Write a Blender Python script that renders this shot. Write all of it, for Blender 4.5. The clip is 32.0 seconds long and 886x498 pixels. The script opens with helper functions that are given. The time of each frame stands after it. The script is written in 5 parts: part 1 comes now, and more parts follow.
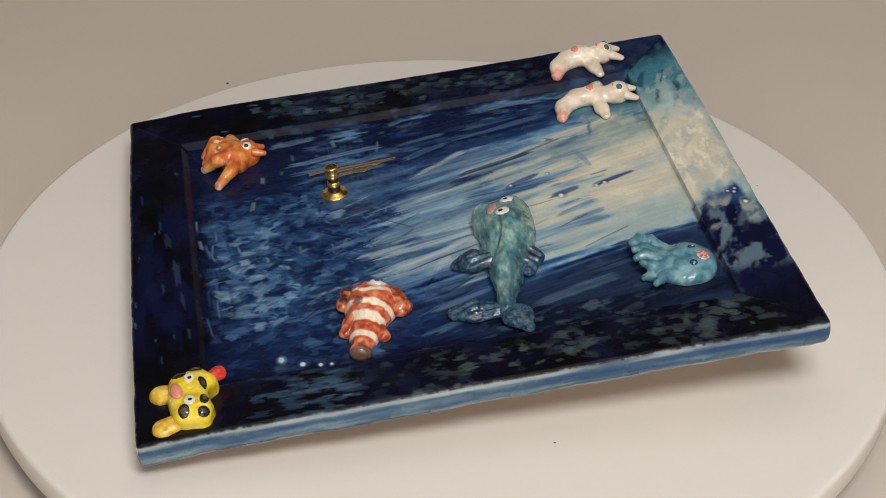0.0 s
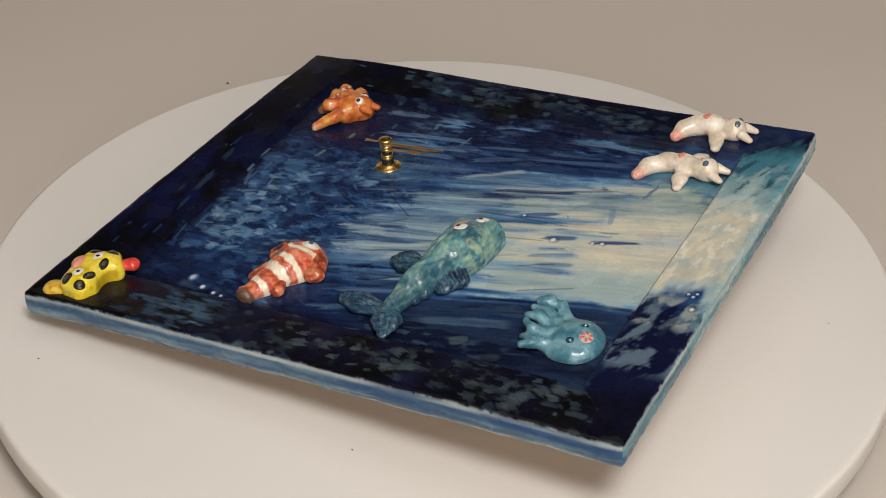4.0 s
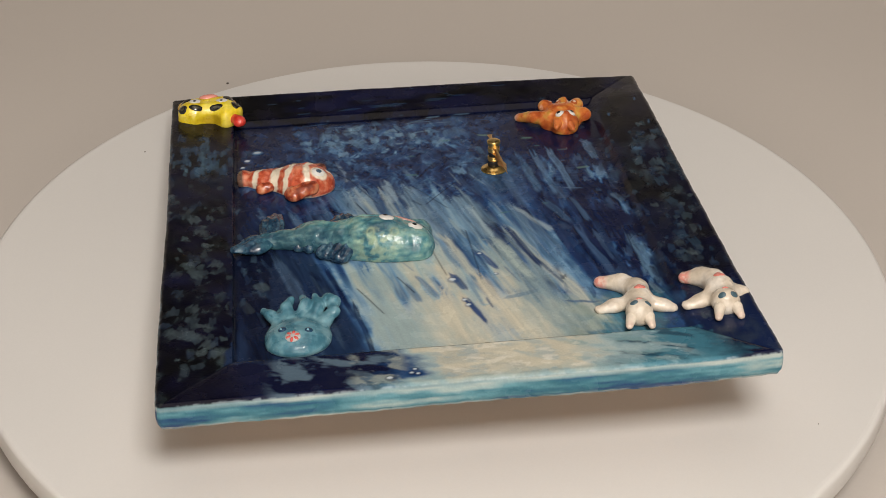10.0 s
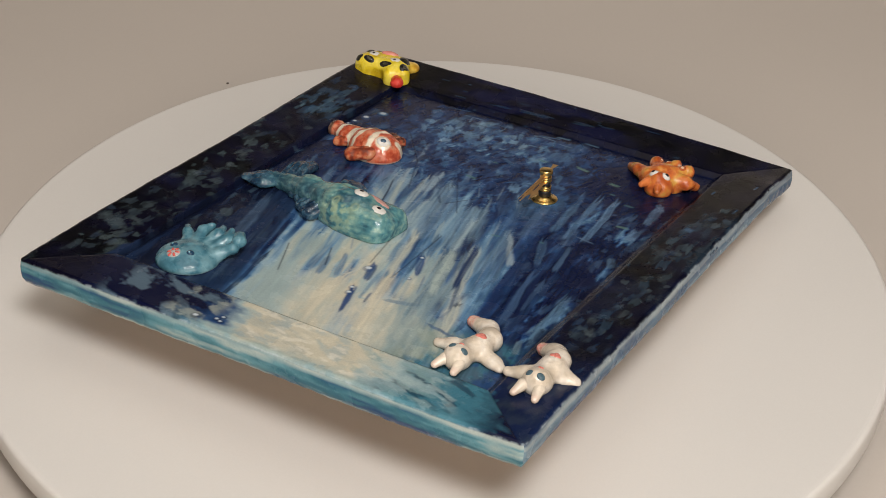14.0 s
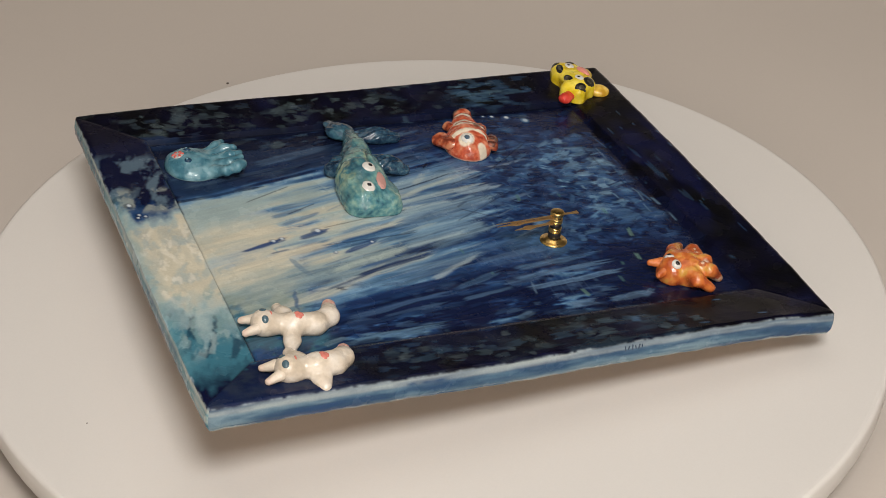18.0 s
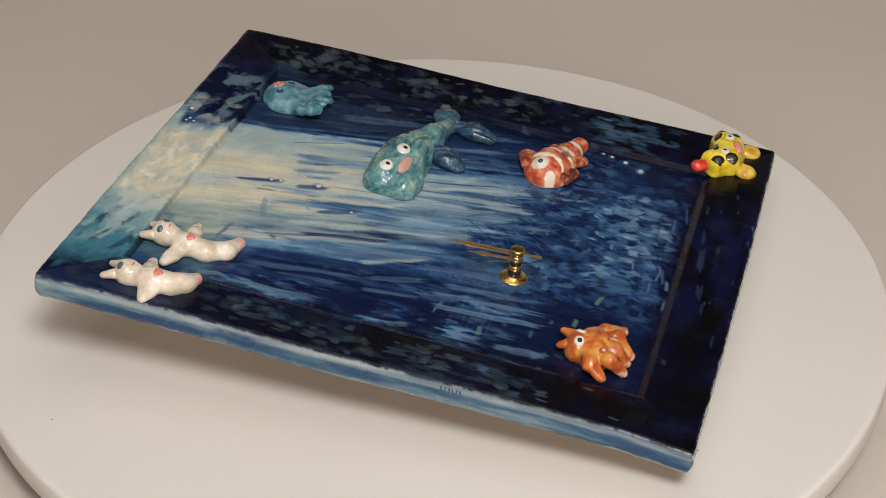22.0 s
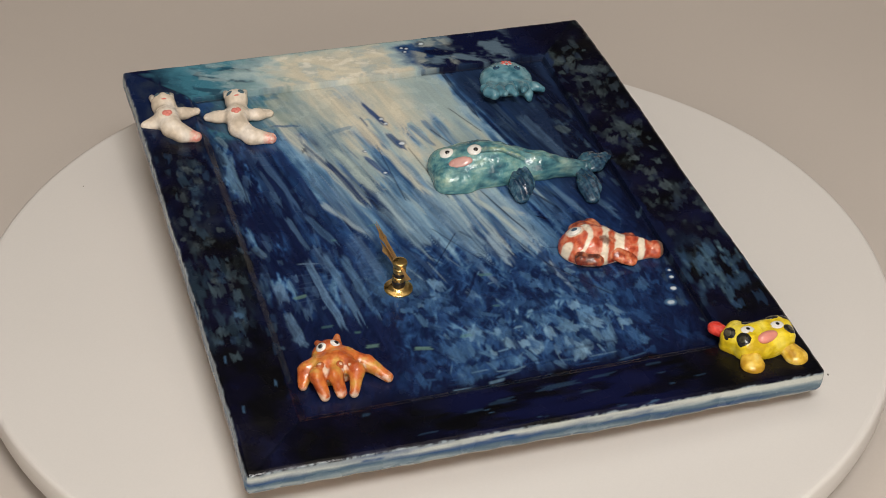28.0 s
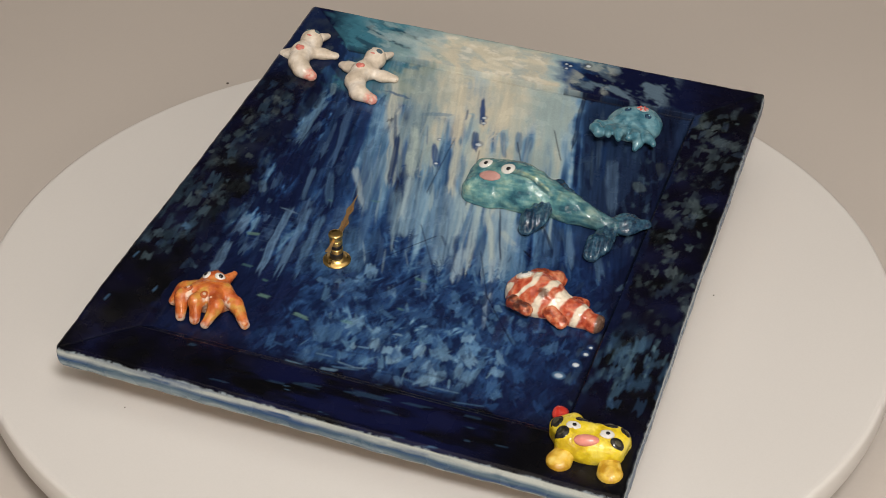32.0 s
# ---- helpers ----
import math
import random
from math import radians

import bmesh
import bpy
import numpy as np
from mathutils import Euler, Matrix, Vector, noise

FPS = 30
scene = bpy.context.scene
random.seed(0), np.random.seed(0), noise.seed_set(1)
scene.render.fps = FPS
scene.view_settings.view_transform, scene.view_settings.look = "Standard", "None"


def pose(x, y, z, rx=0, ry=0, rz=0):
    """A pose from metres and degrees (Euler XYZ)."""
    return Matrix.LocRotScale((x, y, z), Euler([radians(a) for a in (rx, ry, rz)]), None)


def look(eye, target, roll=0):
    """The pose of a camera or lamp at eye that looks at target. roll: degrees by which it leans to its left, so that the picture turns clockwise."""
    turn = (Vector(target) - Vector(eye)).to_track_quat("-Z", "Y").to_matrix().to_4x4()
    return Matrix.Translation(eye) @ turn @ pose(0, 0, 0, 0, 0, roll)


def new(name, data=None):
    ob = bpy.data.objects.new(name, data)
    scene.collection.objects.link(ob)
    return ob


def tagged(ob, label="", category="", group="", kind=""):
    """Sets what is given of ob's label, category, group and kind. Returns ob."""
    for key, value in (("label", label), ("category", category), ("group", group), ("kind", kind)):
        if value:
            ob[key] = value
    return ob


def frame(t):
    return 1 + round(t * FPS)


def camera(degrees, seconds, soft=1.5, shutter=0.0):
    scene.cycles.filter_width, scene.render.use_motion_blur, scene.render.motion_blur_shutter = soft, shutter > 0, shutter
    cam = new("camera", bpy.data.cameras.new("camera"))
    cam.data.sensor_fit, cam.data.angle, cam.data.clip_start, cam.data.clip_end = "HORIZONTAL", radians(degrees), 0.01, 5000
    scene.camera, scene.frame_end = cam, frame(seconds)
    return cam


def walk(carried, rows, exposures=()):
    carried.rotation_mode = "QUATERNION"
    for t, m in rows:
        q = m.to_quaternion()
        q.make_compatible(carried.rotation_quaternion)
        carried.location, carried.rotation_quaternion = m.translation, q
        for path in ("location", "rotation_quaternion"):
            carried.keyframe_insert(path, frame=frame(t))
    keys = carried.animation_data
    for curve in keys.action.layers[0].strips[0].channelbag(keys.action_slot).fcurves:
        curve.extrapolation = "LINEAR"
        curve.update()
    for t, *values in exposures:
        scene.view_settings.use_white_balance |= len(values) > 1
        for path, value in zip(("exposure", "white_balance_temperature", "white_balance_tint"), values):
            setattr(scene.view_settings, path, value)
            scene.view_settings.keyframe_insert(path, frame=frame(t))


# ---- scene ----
cam = camera(29.81, 32.0, soft=0.9)
EYE = (0.0, -0.8, 0.571)
YAW, PITCH = 0.00397, 0.60534
AIM = (EYE[0] + math.sin(YAW) * math.cos(PITCH), EYE[1] + math.cos(YAW) * math.cos(PITCH), EYE[2] - math.sin(PITCH))
walk(cam, [(0.0, look(EYE, AIM, 0.752)), (32.0, look(EYE, AIM, 0.752))], exposures=[(0.0, 0.0), (32.0, 0.0)])

# ---- light: a soft lamp above the camera, an added unseen fill behind it, a weak ceiling lamp ----
world = bpy.data.worlds.new("room_air")
scene.world = world
world.use_nodes = True
world.node_tree.nodes["Background"].inputs["Color"].default_value = (1.0, 0.9, 0.78, 1)
world.node_tree.nodes["Background"].inputs["Strength"].default_value = 0.05


def area(name, eye, target, power, width, depth, colour):
    data = bpy.data.lights.new(name, "AREA")
    data.shape, data.size, data.size_y, data.energy, data.color = "RECTANGLE", width, depth, power, colour
    ob = new(name, data)
    ob.matrix_world = look(eye, target)
    return ob


area("softbox_light", (0.18, -1.00, 1.34), (0.08, 0.30, 0.0), 20.6, 0.46, 0.40, (1.0, 0.955, 0.905))
area("ceiling_light", (0.0, 0.0, 1.62), (0.0, 0.01, 0.0), 6.0, 1.3, 1.3, (1.0, 0.86, 0.72))
# No window stands here: added warm fill that lightens the shadows under the plate.
area("added_fill_light", (0.10, -2.05, 0.62), (0.0, 0.0, 0.1), 27.0, 1.9, 1.1, (1.0, 0.88, 0.76))


# ---- materials ----
def material(name, rough=0.5, metal=0.0, colour=(0.8, 0.8, 0.8), attribute="", grain=400.0, vary=0.12, bump=0.1, coat=0.0, blotch=40.0, rough_vary=0.08, depth=0.0004, ior=1.5):
    m = bpy.data.materials.new(name)
    m.use_nodes = True
    nodes, links = m.node_tree.nodes, m.node_tree.links
    b = nodes["Principled BSDF"]
    b.inputs["Metallic"].default_value = metal
    b.inputs["Coat Weight"].default_value = coat
    b.inputs["Coat Roughness"].default_value = 0.08
    b.inputs["IOR"].default_value = ior
    co = nodes.new("ShaderNodeTexCoord")
    fine, wide = nodes.new("ShaderNodeTexNoise"), nodes.new("ShaderNodeTexNoise")
    for n, s in ((fine, grain), (wide, blotch)):
        n.inputs["Scale"].default_value, n.inputs["Detail"].default_value = s, 4.0
        links.new(co.outputs["Object"], n.inputs["Vector"])
    add = nodes.new("ShaderNodeMath")
    add.operation = "ADD"
    links.new(fine.outputs["Fac"], add.inputs[0])
    links.new(wide.outputs["Fac"], add.inputs[1])
    span = nodes.new("ShaderNodeMapRange")
    span.inputs["From Min"].default_value, span.inputs["From Max"].default_value = 0.6, 1.4
    span.inputs["To Min"].default_value, span.inputs["To Max"].default_value = 1 - vary, 1 + vary
    links.new(add.outputs[0], span.inputs["Value"])
    mul = nodes.new("ShaderNodeMix")
    mul.data_type, mul.blend_type = "RGBA", "MULTIPLY"
    mul.inputs["Factor"].default_value = 1.0
    if attribute:
        a = nodes.new("ShaderNodeAttribute")
        a.attribute_name = attribute
        links.new(a.outputs["Color"], mul.inputs["A"])
    else:
        mul.inputs["A"].default_value = (*colour, 1)
    links.new(span.outputs["Result"], mul.inputs["B"])
    links.new(mul.outputs["Result"], b.inputs["Base Color"])
    rr = nodes.new("ShaderNodeMapRange")
    rr.inputs["From Min"].default_value, rr.inputs["From Max"].default_value = 0.3, 0.7
    rr.inputs["To Min"].default_value, rr.inputs["To Max"].default_value = max(0.02, rough - rough_vary), rough + rough_vary
    links.new(wide.outputs["Fac"], rr.inputs["Value"])
    links.new(rr.outputs["Result"], b.inputs["Roughness"])
    if bump:
        bn = nodes.new("ShaderNodeBump")
        bn.inputs["Strength"].default_value, bn.inputs["Distance"].default_value = bump, depth
        links.new(fine.outputs["Fac"], bn.inputs["Height"])
        links.new(bn.outputs["Normal"], b.inputs["Normal"])
    return m


M_PLATE = material("painted_glaze", rough=0.25, attribute="paint", grain=900, vary=0.10, bump=0.25, blotch=60, ior=1.28)
M_CLAY = material("glazed_clay", rough=0.26, attribute="paint", grain=420, vary=0.14, bump=0.30, depth=0.0009, coat=0.12, blotch=110)
M_WHALE = material("crackled_whale_glaze", rough=0.22, attribute="paint", grain=420, vary=0.22, bump=0.30, depth=0.0013, coat=0.10, blotch=150)
M_DISC = material("matt_white_board", rough=0.62, colour=(0.640, 0.622, 0.598), grain=900, vary=0.02, bump=0.03, blotch=6, rough_vary=0.05)
M_SHEET = material("grey_backdrop_paper", rough=0.9, colour=(0.510, 0.466, 0.425), grain=700, vary=0.02, bump=0.04, blotch=3)
M_ROOM = material("room_plaster", rough=0.9, colour=(0.55, 0.50, 0.45), grain=60, vary=0.05, bump=0.1, blotch=2)
# for added unseen surfaces, dark to hold reflections in the glaze down
M_DARK = material("dark_unseen_shell", rough=0.9, colour=(0.11, 0.10, 0.095), grain=60, vary=0.1, bump=0.1, blotch=2)
M_WOOD = material("table_board", rough=0.5, colour=(0.36, 0.25, 0.15), grain=90, vary=0.25, bump=0.1, blotch=9)
M_BRASS = material("polished_brass", rough=0.31, metal=1.0, colour=(0.86, 0.60, 0.22), grain=500, vary=0.06, bump=0.03, blotch=120)
M_HAND = material("gilt_hand_metal", rough=0.34, metal=0.85, colour=(0.78, 0.50, 0.22), grain=500, vary=0.06, bump=0.03, blotch=120)
M_RUBBER = material("black_rubber", rough=0.45, colour=(0.012, 0.011, 0.012), grain=500, vary=0.1, bump=0.1)
M_PLASTIC = material("black_plastic", rough=0.5, colour=(0.02, 0.02, 0.02), grain=300, vary=0.1, bump=0.05)
M_DUST = material("dark_dust", rough=0.9, colour=(0.10, 0.08, 0.07), grain=300, vary=0.1, bump=0.0)
M_GLOSS = {}


def gloss(name, colour, rough=0.15, vary=0.08):
    if name not in M_GLOSS:
        M_GLOSS[name] = material(name, rough=rough, colour=colour, grain=300, vary=vary, bump=0.12, depth=0.0006, coat=0.2, blotch=150)
    return M_GLOSS[name]


# ---- mesh helpers ----
def mesh_of(name, verts, faces, mat, colours=None, smooth=True):
    me = bpy.data.meshes.new(name)
    verts = np.asarray(verts, dtype=float)
    me.from_pydata(verts.tolist(), [], faces.tolist() if hasattr(faces, "tolist") else faces)
    if colours is not None:
        at = me.attributes.new("paint", "FLOAT_COLOR", "POINT")
        at.data.foreach_set("color", np.concatenate([colours, np.ones((len(colours), 1))], 1).astype(np.float32).ravel())
    me.materials.append(mat)
    if smooth:
        me.polygons.foreach_set("use_smooth", np.ones(len(me.polygons), dtype=bool))
    me.update()
    return me


def child(name, me, parent, label=""):
    ob = new(name, me)
    ob.parent = parent
    if label:
        ob["label"] = label
    return ob


def part(name, bm, mat, parent, label="", smooth=True):
    me = bpy.data.meshes.new(name)
    bmesh.ops.recalc_face_normals(bm, faces=bm.faces)
    bm.to_mesh(me)
    bm.free()
    me.materials.append(mat)
    if smooth:
        me.polygons.foreach_set("use_smooth", np.ones(len(me.polygons), dtype=bool))
    return child(name, me, parent, label)


def lathe(profile, sides=40):
    """A turned body from (radius, height) pairs, closed at the axis."""
    bm = bmesh.new()
    rings = []
    for r, z in profile:
        rings.append([bm.verts.new((r * math.cos(2 * math.pi * i / sides), r * math.sin(2 * math.pi * i / sides), z)) for i in range(sides)])
    for a, b in zip(rings, rings[1:]):
        for i in range(sides):
            bm.faces.new((a[i], a[(i + 1) % sides], b[(i + 1) % sides], b[i]))
    bm.faces.new(rings[0])
    bm.faces.new(rings[-1])
    return bm


def slab(x0, x1, y0, y1, z0, z1, bevel=0.0):
    bm = bmesh.new()
    bmesh.ops.create_cube(bm, size=1.0)
    for v in bm.verts:
        v.co = Vector((x0 + (v.co.x + 0.5) * (x1 - x0), y0 + (v.co.y + 0.5) * (y1 - y0), z0 + (v.co.z + 0.5) * (z1 - z0)))
    if bevel:
        bmesh.ops.bevel(bm, geom=bm.edges[:], offset=bevel, segments=3, affect="EDGES", profile=0.5)
    return bm


def lattice(shape, cell, seed):
    """Smooth random field, 0 to 1, whose bumps are about cell samples across (one number, or one for each axis)."""
    rng = np.random.default_rng(seed)
    cells = cell if isinstance(cell, tuple) else (cell,) * len(shape)
    g = rng.random([int(math.ceil(s / c)) + 3 for s, c in zip(shape, cells)])
    for axis, (s, c) in enumerate(zip(shape, cells)):
        x = np.arange(s) / c
        i = x.astype(int)
        f = x - i
        f = f * f * (3 - 2 * f)
        sh = [1] * g.ndim
        sh[axis] = s
        f = f.reshape(sh)
        g = np.take(g, i, axis) * (1 - f) + np.take(g, i + 1, axis) * f
    return g


def fractal(shape, cell, seed, octaves=4):
    total, amp = 0, 0
    for o in range(octaves):
        cells = tuple(max(1.0, c / 2 ** o) for c in cell) if isinstance(cell, tuple) else max(1.0, cell / 2 ** o)
        total = total + lattice(shape, cells, seed + 17 * o) * 0.55 ** o
        amp += 0.55 ** o
    return total / amp


def ramp(b, stops):
    xs = [s[0] for s in stops]
    return np.stack([np.interp(b, xs, [s[1][k] for s in stops]) for k in range(3)], -1)


# ---- the plate's own space: millimetres, u to the right, v up the picture, h off the plate ----
P_CEN = np.array((0.00072, -0.00119, 0.04312))
P_U = np.array((0.17686, -0.98393, -0.02469))
P_V = np.array((0.97980, 0.17362, 0.09924))
P_N = np.array((-0.09336, -0.04175, 0.99476))
HALF_U, HALF_V = 154.4, 177.6
IN_U, IN_V = 116.0, 141.8
PANEL = -3.0
TURN = -9.3603


def plate_space(p):
    p = np.asarray(p, dtype=float) / 1000.0
    return P_CEN + p[..., 0:1] * P_U + p[..., 1:2] * P_V + p[..., 2:3] * P_N


def rest(u, v):
    """Height of the plate's face."""
    du, dv = np.abs(u) - IN_U, np.abs(v) - IN_V
    d = np.maximum(du, dv)
    s = np.clip(d / np.where((u > 0) & (du > dv) | (v > 0) & (dv > du), 0.5, 6.0) + 0.5, 0, 1)
    h = PANEL + (s * s * (3 - 2 * s)) * 3.0 + np.clip(d, 0, 40) * 0.033
    h = h - np.where((u > 0) & (du > dv) | (v > 0) & (dv > du), 0.35, 0.0) * np.exp(-((d + 1.6) / 0.9) ** 2)
    mitre = np.abs(du - dv) / 1.41
    h = h - np.where((d > 0.5), 0.10 * np.exp(-(mitre / 0.9) ** 2), 0)
    edge = np.minimum(HALF_U - np.abs(u), HALF_V - np.abs(v))
    e = np.clip(1 - edge / 2.6, 0, 1)
    return h - 1.1 * e * e


# ---- the painting on the plate: brush strokes laid one over another ----
RES = 2.0
CW, CH = int(2 * 156 * RES), int(2 * 180 * RES)
CU, CV = np.meshgrid((np.arange(CW) + 0.5) / RES - 156, (np.arange(CH) + 0.5) / RES - 180)
canvas = np.zeros((CH, CW, 3))
relief = np.zeros((CH, CW))
brush = np.random.default_rng(11)

NAVY, INK, BLACK = (0.0048, 0.0066, 0.027), (0.0038, 0.0036, 0.011), (0.003, 0.003, 0.004)
DEEP = (0.0095, 0.023, 0.074)
BLUE, STEEL, SKY = (0.022, 0.062, 0.160), (0.076, 0.160, 0.270), (0.19, 0.315, 0.425)
TEAL, PALE, CREAM = (0.046, 0.155, 0.205), (0.34, 0.425, 0.415), (0.555, 0.50, 0.375)
MOSS, WHITE = (0.075, 0.105, 0.110), (0.80, 0.82, 0.84)
WATER = [(0.0, NAVY), (0.10, DEEP), (0.25, BLUE), (0.45, STEEL), (0.62, SKY), (0.80, PALE), (1.0, CREAM)]


def field(along, across, angle, seed, octaves=3):
    """Random marks, 0 to 1, drawn out in one direction: their length and width in mm, the angle in degrees."""
    ca, sa = math.cos(radians(angle)), math.sin(radians(angle))
    x, y = (CU * ca + CV * sa) / along, (-CU * sa + CV * ca) / across
    total, amp = 0, 0
    for o in range(octaves):
        table = np.random.default_rng(seed + 31 * o).random((256, 256))
        px, py = x * 2 ** o + 90.3, y * 2 ** o + 110.7
        i, j = np.floor(px).astype(int), np.floor(py).astype(int)
        fx, fy = px - i, py - j
        fx, fy = fx * fx * (3 - 2 * fx), fy * fy * (3 - 2 * fy)
        i, j, i1, j1 = i % 256, j % 256, (i + 1) % 256, (j + 1) % 256
        total = total + ((table[j, i] * (1 - fx) + table[j, i1] * fx) * (1 - fy) + (table[j1, i] * (1 - fx) + table[j1, i1] * fx) * fy) * 0.6 ** o
        amp += 0.6 ** o
    return total / amp


def wash(mask, colour):
    canvas[:] = canvas * (1 - mask[..., None]) + np.asarray(colour) * mask[..., None]


def soft(x, low, high):
    t = np.clip((x - low) / (high - low), 0, 1)
    return t * t * (3 - 2 * t)


def stroke(u, v, length, width, angle, colour, alpha=0.9, ragged=0.35, lift=0.12):
    """One stroke of a bristle brush: angle in degrees from u towards v."""
    ca, sa = math.cos(radians(angle)), math.sin(radians(angle))
    reach = (abs(length * ca) + abs(width * sa)) / 2 + 2, (abs(length * sa) + abs(width * ca)) / 2 + 2
    x0, x1 = int((u - reach[0] + 156) * RES), int((u + reach[0] + 156) * RES) + 1
    y0, y1 = int((v - reach[1] + 180) * RES), int((v + reach[1] + 180) * RES) + 1
    x0, x1, y0, y1 = max(x0, 0), min(x1, CW), max(y0, 0), min(y1, CH)
    if x1 <= x0 or y1 <= y0:
        return
    du, dv = CU[y0:y1, x0:x1] - u, CV[y0:y1, x0:x1] - v
    a, b = du * ca + dv * sa, -du * sa + dv * ca
    n = max(4, int(width * 1.3))
    bend = brush.uniform(-0.12, 0.12) * width
    b = b + bend * (2 * a / length) ** 2
    at = (b / width + 0.5) * (n - 1)
    hair = np.interp(at.ravel(), np.arange(n), brush.uniform(0, 1, n)).reshape(a.shape)
    hair2 = np.interp(at.ravel(), np.arange(n), brush.uniform(0.35, 1, n)).reshape(a.shape)
    tip = np.interp(at.ravel(), np.arange(n), brush.uniform(0, 1, n)).reshape(a.shape)
    end = length / 2 * (1 - ragged * np.where(a > 0, hair, tip))
    m = np.clip((end - np.abs(a)) / (0.7 + 0.03 * length), 0, 1) * np.clip((width / 2 - np.abs(b)) / (0.4 + 0.07 * width), 0, 1)
    m = m * alpha * (0.45 + 0.55 * hair2)
    c = np.asarray(colour) * brush.uniform(0.88, 1.12)
    canvas[y0:y1, x0:x1] = canvas[y0:y1, x0:x1] * (1 - m[..., None]) + c * m[..., None]
    relief[y0:y1, x0:x1] = relief[y0:y1, x0:x1] * (1 - 0.6 * m) + m * lift * (hair2 - 0.2)


def ribbon(u0, v0, u1, v1, width, colour, alpha=0.9, feather=0.35, taper=0.4):
    """One long pull of a loaded brush from point to point: streaked along its length, thinning out at the end."""
    length = math.hypot(u1 - u0, v1 - v0)
    au, av = (u1 - u0) / length, (v1 - v0) / length
    pad = width / 2 + 4
    x0, x1 = max(int((min(u0, u1) - pad + 156) * RES), 0), min(int((max(u0, u1) + pad + 156) * RES) + 1, CW)
    y0, y1 = max(int((min(v0, v1) - pad + 180) * RES), 0), min(int((max(v0, v1) + pad + 180) * RES) + 1, CH)
    du, dv = CU[y0:y1, x0:x1] - u0, CV[y0:y1, x0:x1] - v0
    wave = GRAIN_WIDE[y0:y1, x0:x1] - 0.5
    a, b = du * au + dv * av, -du * av + dv * au + wave * width * 0.7
    x = np.clip(a / length, 0, 1)
    b = b / (1 - taper + taper * np.sqrt(np.clip(4 * x * (1 - x), 0, 1)))
    n = max(5, int(width * 1.6))
    at = np.clip((b / width + 0.5) * (n - 1), 0, n - 1)
    load = np.interp(at.ravel(), np.arange(n), brush.uniform(0.5, 1, n)).reshape(a.shape)
    tail = np.interp(at.ravel(), np.arange(n), brush.uniform(0, 1, n)).reshape(a.shape)
    head = np.interp(at.ravel(), np.arange(n), brush.uniform(0, 1, n)).reshape(a.shape)
    fade = 1.2 + 0.10 * length
    m = soft(a + fade - 0.10 * length * head, 0, fade) * soft(length + fade - 0.28 * length * tail - a, 0, fade)
    m = m * soft(width / 2 - np.abs(b), 0, 0.3 + feather * width / 2)
    m = m * alpha * np.clip(0.30 + 0.75 * load + 0.7 * (GRAIN_FINE[y0:y1, x0:x1] - 0.5), 0, 1)
    shift = 1 + 0.22 * (GRAIN_FINE[y0:y1, x0:x1, None] - 0.5) + 0.25 * (load[..., None] - 0.75)
    canvas[y0:y1, x0:x1] = canvas[y0:y1, x0:x1] * (1 - m[..., None]) + np.asarray(colour) * shift * m[..., None]
    relief[y0:y1, x0:x1] = relief[y0:y1, x0:x1] * (1 - 0.5 * m) + 0.16 * m * (load - 0.3)


def dot(u, v, r, colour, alpha=1.0, lift=0.5, squash=1.0):
    x0, x1 = int((u - r * 2 + 156) * RES), int((u + r * 2 + 156) * RES) + 2
    y0, y1 = int((v - r * 2 + 180) * RES), int((v + r * 2 + 180) * RES) + 2
    d = np.hypot(CU[y0:y1, x0:x1] - u, (CV[y0:y1, x0:x1] - v) / squash) / r
    m = np.clip((1.15 - d) / 0.35, 0, 1) * alpha
    canvas[y0:y1, x0:x1] = canvas[y0:y1, x0:x1] * (1 - m[..., None]) + np.asarray(colour) * m[..., None]
    relief[y0:y1, x0:x1] += m * lift


GRAIN_FINE, GRAIN_WIDE = field(30, 1.5, -76, 401, 3), field(26, 9, -76, 402, 3)
VEILS = ((-53, 129, -27, 26, 42.4, (0.24, 0.31, 0.31), 0.9), (-32, 143, -23, 94, 49.7, CREAM, 0.9), (-3, 145, 6, 78, 46.3, CREAM, 0.9),
    (30, 141, 42, 47, 27.5, (0.30, 0.37, 0.355), 0.95), (-67, 134, -51, 98, 36.5, (0.33, 0.37, 0.325), 0.8), (-3, 27, 17, -47, 28.3, (0.17, 0.26, 0.335), 0.9))
VEILS_TOO = ((30, 24, 47, -41, 28.3, (0.20, 0.28, 0.34), 0.9), (-27, 26, -12, -25, 25.3, (0.19, 0.29, 0.36), 0.8), (-54, 40, -45, -12, 19.1, (0.15, 0.23, 0.31), 0.7),
    (-44, -27, -35, -69, 37.2, STEEL, 0.6), (60, 15, 71, -25, 18.9, (0.05, 0.10, 0.19), 0.8), (49, -16, 55, -55, 18.7, STEEL, 0.7))
BEAMS = ((-76, 121, -44, 41, 11.8, (0.45, 0.45, 0.375), 0.9), (-48, 52, -37, 17, 8.4, (0.36, 0.41, 0.38), 0.8), (-63, 24, -45, -9, 5.7, (0.33, 0.40, 0.42), 0.7),
    (-31, 130, -12, 64, 10.5, CREAM, 0.95), (-12, 68, 0, 19, 8.4, (0.46, 0.46, 0.38), 0.9), (1, 132, 6, 84, 13.2, CREAM, 0.8),
    (-43, 75, -30, 26, 9.1, (0.36, 0.42, 0.38), 0.85), (-30, 28, -19, -15, 5.7, (0.30, 0.38, 0.40), 0.8), (-15, 27, -7, 3, 4.5, PALE, 0.7),
    (17, 21, 30, -42, 6.9, (0.34, 0.41, 0.41), 0.8))
